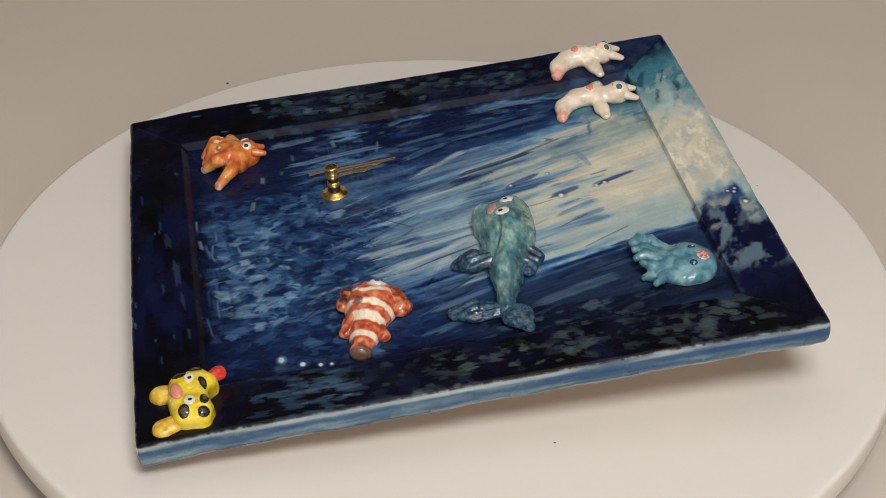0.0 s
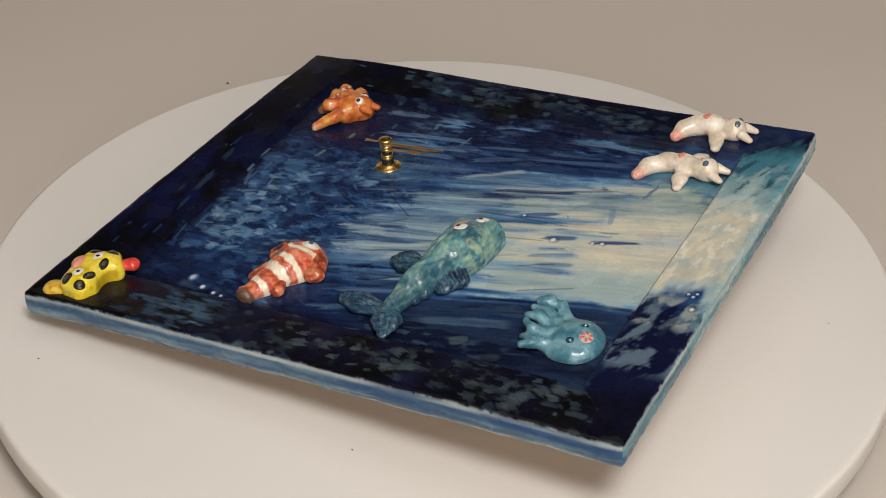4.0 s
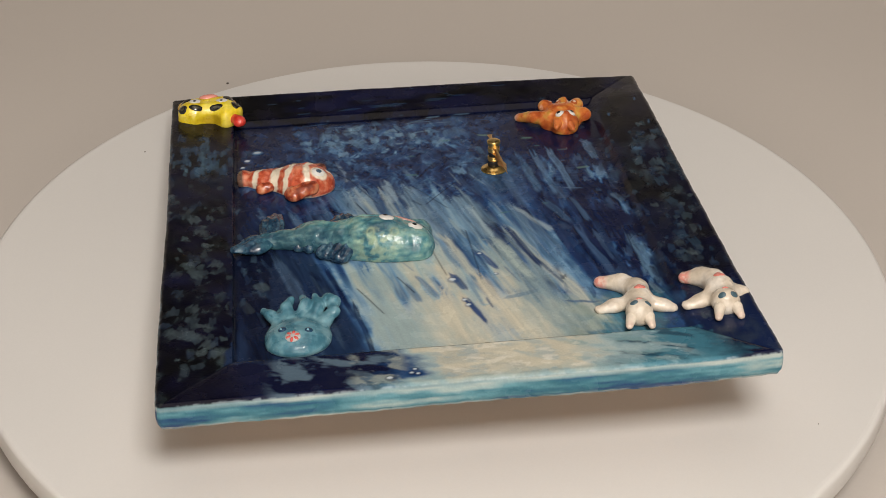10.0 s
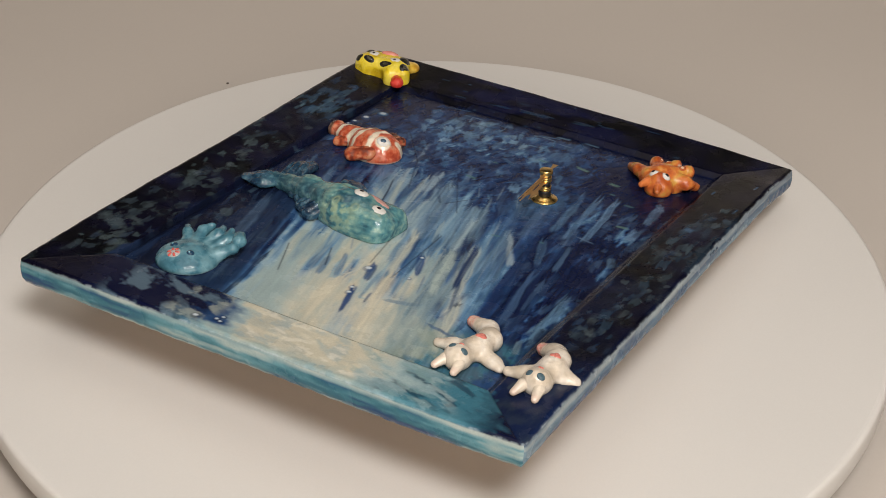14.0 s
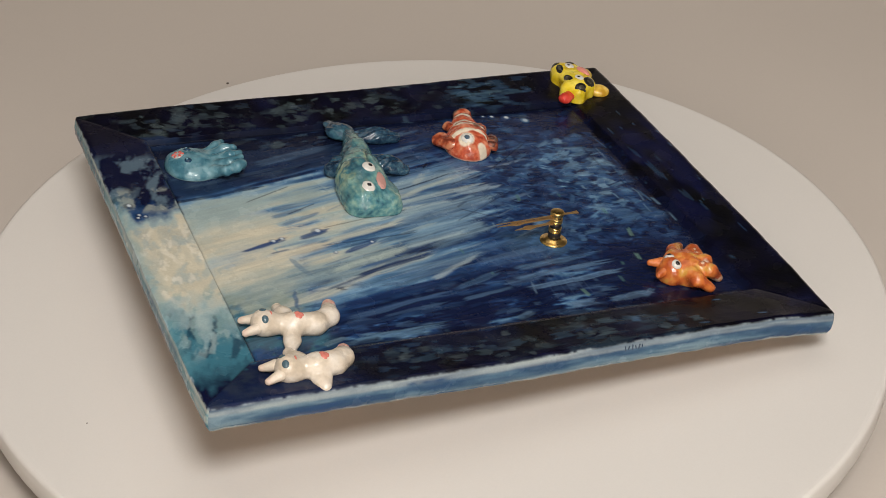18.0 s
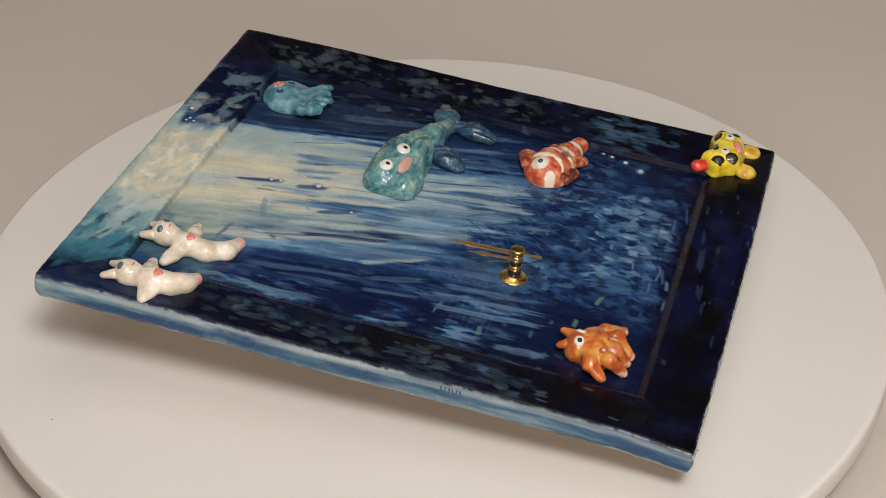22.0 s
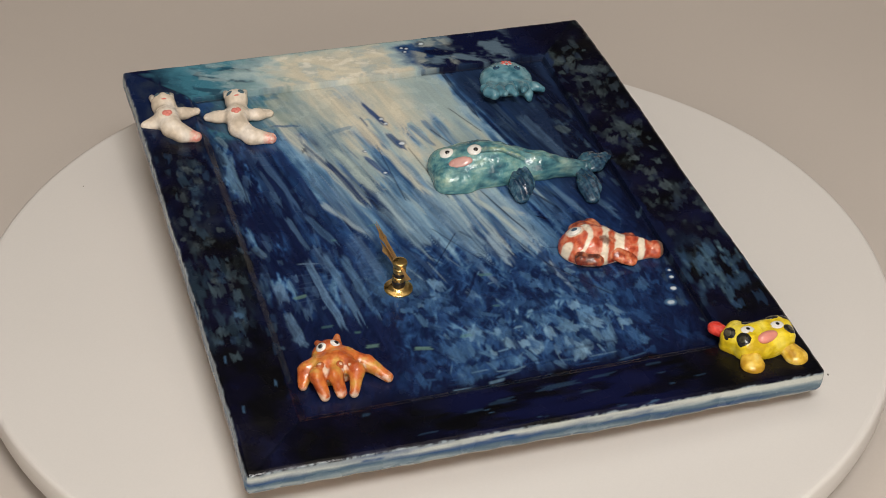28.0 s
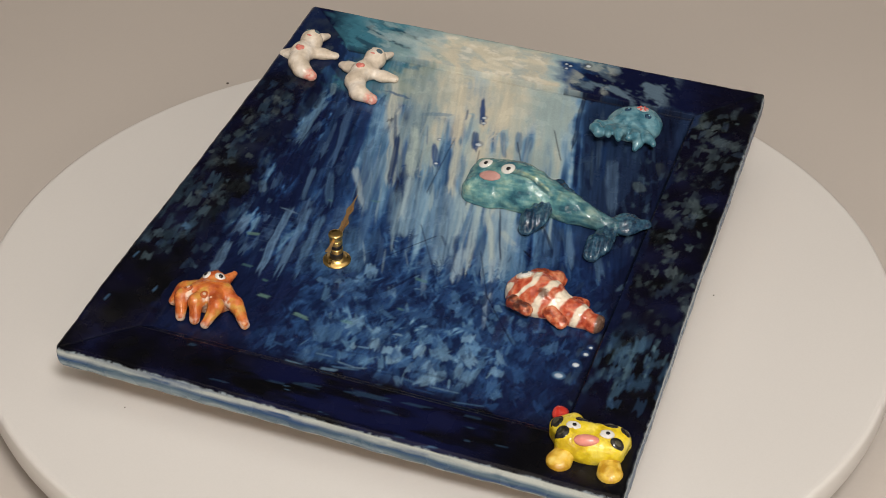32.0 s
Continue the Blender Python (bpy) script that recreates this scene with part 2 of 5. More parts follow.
LOW_BEAMS = ((7, 20, 17, -18, 6.3, (0.31, 0.39, 0.41), 0.7), (22, 21, 41, -29, 5.4, (0.36, 0.41, 0.38), 0.8), (38, -1, 48, -11, 6.3, (0.38, 0.43, 0.40), 0.7),
    (41, -27, 51, -64, 3.7, (0.33, 0.39, 0.41), 0.6), (23, -23, 27, -51, 8.1, (0.27, 0.36, 0.42), 0.75), (74, 11, 84, -19, 6.3, (0.10, 0.17, 0.26), 0.7),
    (92, 2, 103, -23, 5.7, (0.07, 0.13, 0.21), 0.7), (8, -48, 13, -67, 4.3, (0.16, 0.24, 0.34), 0.6), (45, -51, 54, -82, 3.7, (0.20, 0.28, 0.37), 0.6),
    (62, -25, 66, -35, 4.4, STEEL, 0.5))
GAPS = ((-60, 85, -48, 53, 3.3, (0.03, 0.06, 0.12), 0.85), (-50, 64, -37, 15, 4.8, (0.012, 0.028, 0.085), 0.95), (-44, 61, -36, 32, 2.6, BLUE, 0.75),
    (-37, 80, -31, 62, 1.6, BLUE, 0.65), (-27, 63, -17, 42, 6.5, (0.025, 0.06, 0.16), 0.9), (-22, 42, -13, 17, 6.4, (0.05, 0.11, 0.20), 0.75),
    (-14, 118, -6, 92, 4.9, (0.018, 0.045, 0.135), 0.95))
GAPS_TOO = ((-8, 83, -1, 65, 6.2, (0.022, 0.055, 0.15), 0.92), (-6, 60, 4, 20, 4.5, STEEL, 0.7), (-19, 104, -17, 93, 2.0, BLUE, 0.75),
    (-15, 101, -9, 70, 2.6, STEEL, 0.65), (9, 89, 17, 65, 4.6, (0.10, 0.17, 0.26), 0.85), (18, 92, 24, 72, 4.9, (0.10, 0.17, 0.26), 0.85))
RIGHT_GAPS = ((-45, 90, -27, 96, 4.6, (0.14, 0.21, 0.27), 0.8), (-74, 106, -57, 103, 3.0, (0.06, 0.11, 0.19), 0.85), (46, 143, 53, 86, 3.6, NAVY, 0.92),
    (52, 106, 65, 52, 3.9, (0.006, 0.010, 0.040), 0.96), (56, 136, 77, 43, 19.6, (0.012, 0.024, 0.058), 0.8), (60, 131, 75, 70, 3.9, (0.034, 0.058, 0.100), 0.8))
RIGHT_GAPS_TOO = ((71, 97, 79, 65, 5.2, (0.012, 0.030, 0.085), 0.9), (79, 84, 94, 31, 7.8, (0.06, 0.10, 0.16), 0.7), (66, 89, 75, 53, 2.9, (0.034, 0.058, 0.095), 0.7),
    (104, 143, 103, 2, 20.8, (0.004, 0.005, 0.016), 0.9), (98, 68, 103, 60, 7.1, (0.06, 0.085, 0.10), 0.75), (107, 91, 113, 79, 8.5, (0.055, 0.07, 0.07), 0.5))
LOW_GAPS = ((13, 20, 19, -19, 3.8, (0.06, 0.12, 0.21), 0.8), (31, 16, 45, -27, 1.6, NAVY, 0.92), (47, 13, 56, -22, 4.4, (0.04, 0.09, 0.17), 0.8),
    (60, 9, 71, -11, 2.5, NAVY, 0.75), (55, -13, 61, -18, 1.9, INK, 0.9), (29, -13, 37, -42, 3.8, (0.06, 0.11, 0.19), 0.75))
LOW_GAPS_TOO = ((-2, 22, -1, -12, 1.9, (0.10, 0.17, 0.26), 0.7), (3, -29, 11, -55, 4.4, (0.05, 0.10, 0.19), 0.65), (20, -43, 24, -57, 3.7, (0.04, 0.08, 0.17), 0.7),
    (72, 6, 87, -29, 1.9, (0.03, 0.07, 0.15), 0.8), (33, 8, 39, -12, 1.3, (0.05, 0.10, 0.18), 0.8), (47, -41, 53, -73, 2.8, (0.03, 0.06, 0.13), 0.75))
COLUMNS = ((-77, 83, -65, 14, 7.1, (0.010, 0.022, 0.070), 0.92), (-83, 83, -75, 20, 3.9, NAVY, 0.8), (-88, 83, -78, 20, 5.5, (0.045, 0.085, 0.16), 0.7),
    (-96, 88, -89, 14, 5.8, (0.016, 0.036, 0.09), 0.8), (-91, 62, -86, 27, 3.2, (0.04, 0.075, 0.14), 0.6), (-107, 80, -106, 36, 7.1, (0.085, 0.15, 0.22), 0.8),
    (-114, 87, -114, 58, 5.2, (0.05, 0.09, 0.15), 0.6))
COLUMNS_TOO = ((-108, 37, -108, 10, 7.0, NAVY, 0.8), (-103, 96, -99, 74, 6.6, (0.016, 0.032, 0.08), 0.8), (-109, 102, -106, 90, 3.6, (0.12, 0.18, 0.22), 0.7),
    (-64, 48, -55, 13, 5.1, (0.10, 0.17, 0.26), 0.65), (-74, 15, -65, -14, 6.3, (0.05, 0.10, 0.18), 0.7), (-86, 16, -81, -12, 4.4, (0.06, 0.11, 0.19), 0.7))
FOOT_COLUMNS = ((-110, -5, -106, -14, 5.4, (0.10, 0.16, 0.22), 0.7), (-120, 27, -117, -22, 2.2, (0.06, 0.11, 0.17), 0.75), (-85, -24, -78, -82, 5.6, (0.11, 0.19, 0.30), 0.88),
    (-89, -24, -79, -26, 1.9, (0.14, 0.21, 0.30), 0.7), (-74, -21, -68, -81, 5.0, (0.085, 0.155, 0.255), 0.78), (-65, -26, -57, -79, 7.1, (0.075, 0.145, 0.245), 0.78),
    (-78, -13, -75, -34, 4.4, (0.05, 0.09, 0.17), 0.6))
FOOT_COLUMNS_TOO = ((-57, -13, -55, -48, 7.5, (0.05, 0.10, 0.20), 0.6), (-106, -39, -105, -54, 7.5, (0.085, 0.14, 0.22), 0.8), (-105, -63, -103, -88, 8.3, (0.09, 0.15, 0.23), 0.85),
    (-106, -82, -100, -89, 5.5, (0.075, 0.13, 0.20), 0.7), (-53, -8, -47, -49, 6.9, (0.08, 0.14, 0.24), 0.6), (-38, -10, -34, -47, 5.0, (0.06, 0.12, 0.22), 0.6))
DARK_DABS = ((-25, -30, -17, -50, 4.4, (0.03, 0.06, 0.13), 0.8), (-7, -21, -12, -36, 3.1, (0.02, 0.04, 0.10), 0.8), (5, -52, -7, -72, 2.5, NAVY, 0.9),
    (-75, -72, -73, -101, 7.9, (0.008, 0.014, 0.05), 0.92), (-61, -74, -58, -106, 9.1, (0.008, 0.014, 0.05), 0.88), (-90, -49, -85, -81, 4.9, (0.010, 0.020, 0.06), 0.8),
    (-32, -67, -26, -63, 4.3, (0.015, 0.035, 0.10), 0.85), (-117, -55, -107, -126, 12.2, INK, 0.75), (-97, -35, -94, -63, 5.0, (0.008, 0.016, 0.055), 0.85),
    (62, -68, 64, -91, 6.7, (0.014, 0.018, 0.05), 0.85))
DEEPS = ((46, -104, 46, 20, 0.08), (18, -119, 38, 17, 0.14), (51, -96, 16, 22, 0.1), (-15, -117, 19, 20, 0.07), (-38, -74, 16, 17, 0.06), (38, -122, 19, 11, 0.12),
    (70, -63, 19, 17, 0.06), (-24, -31, 19, 26, 0.1), (-1, -67, 19, 22, 0.05), (62, -121, 16, 11, 0.06), (-64, -93, 22, 24, -0.2),
    (-86, -116, 34, 39, -0.24), (42, -83, 14, 14, -0.13), (2, -92, 14, 11, -0.11), (93, -115, 19, 30, -0.22), (62, -80, 7, 13, -0.12),
    (85, -67, 12, 11, -0.08), (-45, -106, 11, 17, -0.08), (18, -140, 100, 6, -0.22), (26, -66, 12, 11, -0.06))
DASHES = ((-96, -51, 9.4), (-87, -77, 7.5), (-72, -85, 4.4), (-68, -97, 8.8), (-42, -105, 11.2), (-17, -101, 8.1), (9, -56, 8.1), (-40, 0, 6.9), (-65, -8, 4.4), (7, -82, 5.0))


def light_at(u, v):
    """How bright the painted water is: rays fall from the top, leaning to the right on their way down."""
    start = u - (IN_V - v) * 0.225
    beam = np.interp(start, [-130, -110, -98, -90, -82, -72, -64, -56, -48, -40, -30, -22, -12, 0, 16, 30, 40, 46, 60, 90, 130],
                     [0.04, 0.06, 0.08, 0.22, 0.52, 0.56, 0.50, 0.70, 0.98, 0.96, 0.62, 0.72, 0.98, 0.92, 0.88, 0.78, 0.70, 0.26, 0.17, 0.05, 0.0])
    fade = np.interp(v, [-140, -60, -34, -8, 14, 40, 76, 110, 140], [0.0, 0.06, 0.30, 0.54, 0.70, 0.86, 0.96, 1.0, 1.06])
    return np.clip(beam * fade, 0, 1)


def deep_at(u, v):
    """The paler haze low in the painted water."""
    return 0.22 * np.exp(-((u + 30) / 80) ** 2 - ((v + 40) / 42) ** 2) + 0.38 * np.exp(-((u - 14) / 74) ** 2 - ((v + 98) / 31) ** 2) + 0.15 * np.exp(-((u - 50) / 46) ** 2 - ((v + 40) / 50) ** 2)


def tint(u, v):
    j, k = min(max(int((v + 180) * RES), 0), CH - 1), min(max(int((u + 156) * RES), 0), CW - 1)
    return canvas[j, k].copy()


GREEN_GREY = (0.25, 0.29, 0.235)


def paint_plate():
    # washes of the panel: rays above, mottled deep water below
    broad, fine = field(70, 7.5, -77, 3), field(44, 2.6, -76, 40)
    cloud = field(17, 12, -60, 70, 4)
    bright = light_at(CU + 13 * (cloud - 0.5), CV + 34 * (broad - 0.5))
    calm = soft(CV, 78, 116)
    streak = soft(broad, 0.28, 0.72)
    b = bright * (0.36 + 0.80 * streak * (1 - calm) + 0.60 * calm) + 0.46 * (fine - 0.5) * soft(bright, 0.06, 0.4) * (1 - 0.8 * calm)
    b = b + calm * bright * 0.5 * (cloud - 0.5)
    cross = np.maximum(np.maximum(field(11, 3.0, 82, 60), field(10, 3.0, 118, 61)), field(9, 2.8, 50, 62))
    clump = soft(field(20, 14, 75, 63, 3), 0.32, 0.66)
    deep = deep_at(CU + 20 * (cloud - 0.5), CV + 12 * (clump - 0.5))
    down = soft(-CV, -8, 46)
    b = b * (1 - 0.35 * down) + deep * (1.25 * soft(cross, 0.50, 0.82) * (0.4 + 0.6 * clump) + 0.12 * clump) * soft(20 - CV, 0, 40)
    # dull dabs in the left column, dark water at the foot
    column = soft(-70 - CU - 0.22 * CV, -4, 14) * soft(CV, -88, -66) * soft(104 - CV, 0, 14)
    dabs = soft(field(18, 6, 90, 50, 4), 0.46, 0.74)
    b = b * (1 - 0.92 * column) + column * 0.48 * dabs * soft(np.abs(CU + 86), 2, 12)
    shade = np.maximum(soft(-CV + 0.10 * CU, 124, 136), soft(-52 - CU, 0, 14) * soft(-66 - CV + 9 * (clump - 0.5), 0, 14))
    shade = np.maximum(shade, soft(CU + 10 * (clump - 0.5), 82, 104) * soft(-CV, 84, 120))
    shade = np.maximum(shade, 0.8 * soft(CU, 76, 92) * soft(CV, -30, 20))
    b = np.clip(b * (1 - 0.85 * shade) + 0.02, 0, 1)
    canvas[:] = ramp(b, WATER)
    relief[:] = 0.25 * (fine * (1 - down) + cross * down)
    # grey-green and teal stains where the light enters
    corner = soft(CV, 92, 108) * soft(-42 - CU, 0, 18)
    wash(corner * soft(CU, -118, -92) * 0.75, (0.085, 0.165, 0.20))
    wash(corner * soft(field(14, 9, -40, 84, 4), 0.44, 0.64) * 0.8, TEAL)
    wash(corner * soft(CU, -92, -74) * soft(field(15, 10, -50, 85, 4), 0.40, 0.62) * 0.85, GREEN_GREY)
    wash(corner * soft(-84 - CU, 0, 14) * soft(field(9, 6, -70, 87, 4), 0.50, 0.66) * 0.8, BLUE)
    wash(soft(CV, 82, 92) * soft(114 - CV, 0, 10) * soft(-22 - CU, 0, 10) * soft(CU, -84, -74) * soft(field(12, 7, -55, 88, 4), 0.50, 0.62) * 0.8, STEEL)
    wash(soft(CV, 84, 92) * soft(110 - CV, 0, 8) * soft(-24 - CU, 0, 8) * soft(CU, -80, -70) * soft(field(8, 4.5, -10, 89, 4), 0.60, 0.70) * 0.8, BLUE)
    wash(soft(CU, 4, 22) * soft(b, 0.5, 0.75) * soft(CV, 6, 40) * (0.35 + 0.5 * soft(field(24, 11, -72, 90), 0.4, 0.7)), (0.33, 0.39, 0.36))
    wash(soft(field(26, 12, -74, 91), 0.52, 0.72) * soft(b, 0.5, 0.75) * 0.5, PALE)
    # veils of light, then the beams and the dark gaps between them
    for row in VEILS + VEILS_TOO:
        ribbon(*row, feather=0.9)
    for i in range(260):
        v = brush.uniform(-10, 138)
        u = brush.uniform(-62, 56) + (60 - v) * 0.2
        ribbon(u, v, u + brush.uniform(4, 11), v - brush.uniform(18, 44), brush.uniform(2, 5), tint(u + brush.normal(0, 2), v + brush.normal(0, 8)), brush.uniform(0.3, 0.6), 0.7)
    for row in BEAMS + LOW_BEAMS:
        ribbon(*row, feather=0.6, taper=0.25)
    for i in range(70):
        v = brush.uniform(-40, 60)
        u = brush.uniform(-66, 40) + (40 - v) * 0.22
        ribbon(u, v, u + brush.uniform(3, 8), v - brush.uniform(10, 26), brush.uniform(0.9, 2.2), ((0.05, 0.10, 0.19), STEEL, (0.24, 0.33, 0.38))[brush.integers(3)], brush.uniform(0.3, 0.6))
    shore = CU - 47 - (141 - CV) * 0.23 + 8 * (field(24, 7, -74, 170, 3) - 0.5)
    wash(soft(shore, -3, 3) * soft(CV, -20, 40) * 0.8, (0.014, 0.026, 0.058))
    for row in GAPS + GAPS_TOO + RIGHT_GAPS + RIGHT_GAPS_TOO + LOW_GAPS + LOW_GAPS_TOO:
        ribbon(*row)
    for i in range(80):
        u, v = brush.uniform(62, 104), brush.uniform(-30, 132)
        stroke(u, v, brush.uniform(8, 26), brush.uniform(1.2, 4.5), -72 + brush.normal(0, 6), ((0.014, 0.030, 0.075), NAVY, (0.010, 0.018, 0.045), (0.030, 0.055, 0.095))[brush.integers(4)], brush.uniform(0.3, 0.6), 0.7)
    # upright dabs of the dark columns
    for i in range(150):
        u, v = brush.uniform(-113, -56), brush.uniform(-74, 96)
        stroke(u, v, brush.uniform(6, 22), brush.uniform(1.6, 5.0), 90 + brush.normal(0, 7), (NAVY, (0.012, 0.026, 0.075), (0.03, 0.062, 0.13), (0.055, 0.10, 0.175))[brush.integers(4)], brush.uniform(0.35, 0.75), 0.75)
    for row in COLUMNS + COLUMNS_TOO + FOOT_COLUMNS + FOOT_COLUMNS_TOO:
        ribbon(*row, taper=0.1)
    # deep water: overlapping dabs, thick and short, over light and dark patches
    bed = np.full_like(CU, 0.245)
    for u, v, ru, rv, d in DEEPS:
        bed += d * np.exp(-((CU - u) / ru) ** 2 - ((CV - v) / rv) ** 2)
    for i in range(620):
        u, v = brush.uniform(-64, 112), brush.uniform(-136, -48)
        if v > -62 and u < 40 and brush.random() < 0.7:
            continue
        here = bed[int((v + 180) * RES), int((u + 156) * RES)]
        here = np.clip(here * brush.choice([0.18, 0.65, 1.15, 1.85], p=[0.28, 0.28, 0.28, 0.16]), 0.0, 0.62)
        stroke(u, v, brush.uniform(6, 17), brush.uniform(3.0, 8.5), brush.choice([92, 88, 76, 110, 128]) + brush.normal(0, 10), ramp(np.array(here), WATER), brush.uniform(0.5, 0.9), 0.65, 0.35)
    for i in range(130):
        u, v = brush.uniform(-60, 108), brush.uniform(-134, -20)
        here = bed[int((v + 180) * RES), int((u + 156) * RES)]
        here = np.clip(here * brush.choice([0.2, 0.7, 1.3, 1.9]), 0.0, 0.62)
        stroke(u, v, brush.uniform(4, 13), brush.uniform(0.9, 2.4), brush.choice([92, 60, 118, 2]) + brush.normal(0, 10), ramp(np.array(here), WATER), brush.uniform(0.4, 0.8), 0.7, 0.35)
    for row in DARK_DABS:
        ribbon(*row)
    rim = np.maximum(np.abs(CU) - IN_U, np.where(CV < 0, -CV - IN_V, -99)) + 16 * (field(20, 9, 84, 150, 4) - 0.5)
    wash(soft(rim, -11, -2) * soft(130 - CV, 0, 40) * 0.8, (0.0045, 0.006, 0.020))
    for i in range(70):
        k = brush.choice([-1, 1])
        stroke(k * (IN_U - abs(brush.normal(0, 9))), brush.uniform(-120, 100), brush.uniform(5, 14), brush.uniform(2, 5), 88 + brush.normal(0, 10), ((0.02, 0.04, 0.085), (0.05, 0.085, 0.12), INK)[brush.integers(3)], brush.uniform(0.3, 0.6), 0.7)
    # dry brush combed level beside the clock's centre
    for k in range(34):
        v = -2 - 1.75 * k
        for u0, u1 in ((-60, -46), (-104 + 8 * (k % 3), -66)):
            if (u0 > -62 and -46 < v < -4) or (u0 < -62 and -58 < v < -24):
                stroke((u0 + u1) / 2 + brush.normal(0, 2), v, u1 - u0, 0.9, brush.normal(0, 1), ((0.12, 0.19, 0.30), (0.012, 0.028, 0.09))[k % 2], 0.24, 0.7, 0.1)
    for i in range(30):
        stroke(brush.uniform(-46, 70), -133 + brush.normal(0, 4), brush.uniform(8, 24), brush.uniform(1, 2.6), brush.normal(3, 4), (STEEL, BLUE, NAVY, SKY)[brush.integers(4)], 0.5)
    # bristle marks in the wet glaze
    low = soft(-CV, 20, 60)
    comb = (1 - low) * (field(20, 1.1, -77, 160, 2) - 0.5) + low * (np.maximum(field(7, 1.4, 88, 161, 2), field(7, 1.4, 62, 162, 2)) - 0.62)
    comb = comb * (1 - 0.85 * soft(canvas[..., 1], 0.16, 0.36))
    canvas[:] = canvas * np.clip(1 + 0.75 * comb, 0.4, 1.7)[..., None]
    relief[:] = relief + 0.20 * comb
    # the border: dark, with blotches of moss grey and blue
    water = canvas.copy()
    du, dv = np.abs(CU) - IN_U, np.abs(CV) - IN_V
    band = np.maximum(du, dv) > 0
    side = du > dv
    relief[band] = 0
    canvas[:] = ramp(fractal((CH, CW), 40.0, 8), [(0.35, BLACK), (0.6, INK), (0.8, (0.006, 0.007, 0.024))])
    lit = soft(CV, -100, -66) * side
    cluster = soft(field(50, 34, 90, 100, 2), 0.38, 0.62)
    wash(lit * (CU < 0) * soft(CV, 84, 128) * 0.85, (0.008, 0.017, 0.058))
    wash(lit * (CU < 0) * soft(field(30, 14, 90, 108), 0.4, 0.7) * 0.5, (0.006, 0.010, 0.032))
    wash(lit * (CU < 0) * (0.35 + 0.65 * cluster) * soft(field(12, 6, 90, 101, 4), 0.45, 0.76) * soft(CV, -70, 30) * 0.30, (0.052, 0.066, 0.070))
    wash(lit * (CU < 0) * soft(-60 - CV, -90, 0) * soft(field(16, 5, 90, 107), 0.5, 0.68) * soft(-128 - CU, -12, 8) * 0.5, (0.030, 0.055, 0.075))
    wash(lit * (CU > 0) * cluster * soft(field(9, 6, 80, 102, 3), 0.52, 0.80) * 0.35, MOSS)
    wash(side * soft(-CV, 44, 84) * soft(118 + CV, -10, 20) * soft(field(15, 6, 88, 104, 3), 0.46, 0.68) * (CU > 0) * 0.5, (0.035, 0.075, 0.13))
    for i in range(26):
        stroke(-135 + brush.normal(0, 9), brush.uniform(-40, 150), brush.uniform(5, 12), brush.uniform(3, 6), 90 + brush.normal(0, 10), (0.080, 0.102, 0.108), brush.uniform(0.25, 0.55), 0.75, 0.2)
    for i in range(44):
        stroke(135 + brush.normal(0, 8), brush.choice([120, 96, 40, 12, -20]) + brush.normal(0, 12), brush.uniform(4, 11), brush.uniform(2.0, 4.6), 84 + brush.normal(0, 22), (0.08, 0.112, 0.115), brush.uniform(0.2, 0.5), 0.75, 0.2)
    for i in range(44):
        stroke(-134 + brush.normal(0, 10), brush.uniform(-90, 110), brush.uniform(5, 15), brush.uniform(2.0, 5.0), 90 + brush.normal(0, 9), ((0.040, 0.075, 0.115), (0.055, 0.085, 0.105), (0.03, 0.06, 0.11))[i % 3], brush.uniform(0.25, 0.55), 0.75, 0.2)
    for i in range(22):
        stroke(brush.normal(136, 8), brush.normal(-84, 12), brush.uniform(6, 14), brush.uniform(1.2, 3), 90 + brush.normal(0, 6), (0.11, 0.19, 0.23), brush.uniform(0.3, 0.6), 0.6, 0.2)
    for i in range(60):
        v = brush.choice([142, 118, 92, 44, 30, -8, -30]) + brush.normal(0, 9)
        stroke(135 + brush.normal(0, 9), v, brush.uniform(6, 15), brush.uniform(4, 8.5), 84 + brush.normal(0, 16), ((0.045, 0.062, 0.075), (0.085, 0.11, 0.115), (0.03, 0.045, 0.07), INK)[brush.integers(4)], brush.uniform(0.3, 0.6), 0.75, 0.25)
    for i in range(56):
        v = brush.uniform(-96, 104)
        stroke(-134 + brush.normal(0, 9), v, brush.uniform(7, 18), brush.uniform(3.5, 8.0), 90 + brush.normal(0, 8), ((0.035, 0.065, 0.095), (0.06, 0.09, 0.105), (0.018, 0.034, 0.066), INK)[brush.integers(4)], brush.uniform(0.3, 0.6), 0.75, 0.25)
    for i in range(34):
        stroke(brush.normal(135, 8), brush.uniform(-118, -52), brush.uniform(8, 18), brush.uniform(3, 7), 88 + brush.normal(0, 6), ((0.03, 0.065, 0.125), (0.055, 0.11, 0.165), INK)[brush.integers(3)], brush.uniform(0.3, 0.65), 0.7, 0.25)
    for u, v in ((-132, -62), (-148, -96), (-124, -116), (-146, -132)):
        stroke(u, v, 8, 6 if v > -70 else 2, 80, STEEL, 0.55, 0.6)
    floor_band = (~side) & (CV < 0)
    wash(floor_band * soft(field(34, 9, 2, 110), 0.36, 0.6) * soft(90 - np.abs(CU - 14), 0, 50), (0.005, 0.0065, 0.030))
    wash(floor_band * soft(field(14, 2.6, 2, 111), 0.74, 0.84) * soft(80 - np.abs(CU - 14), 0, 40) * 0.5, STEEL)
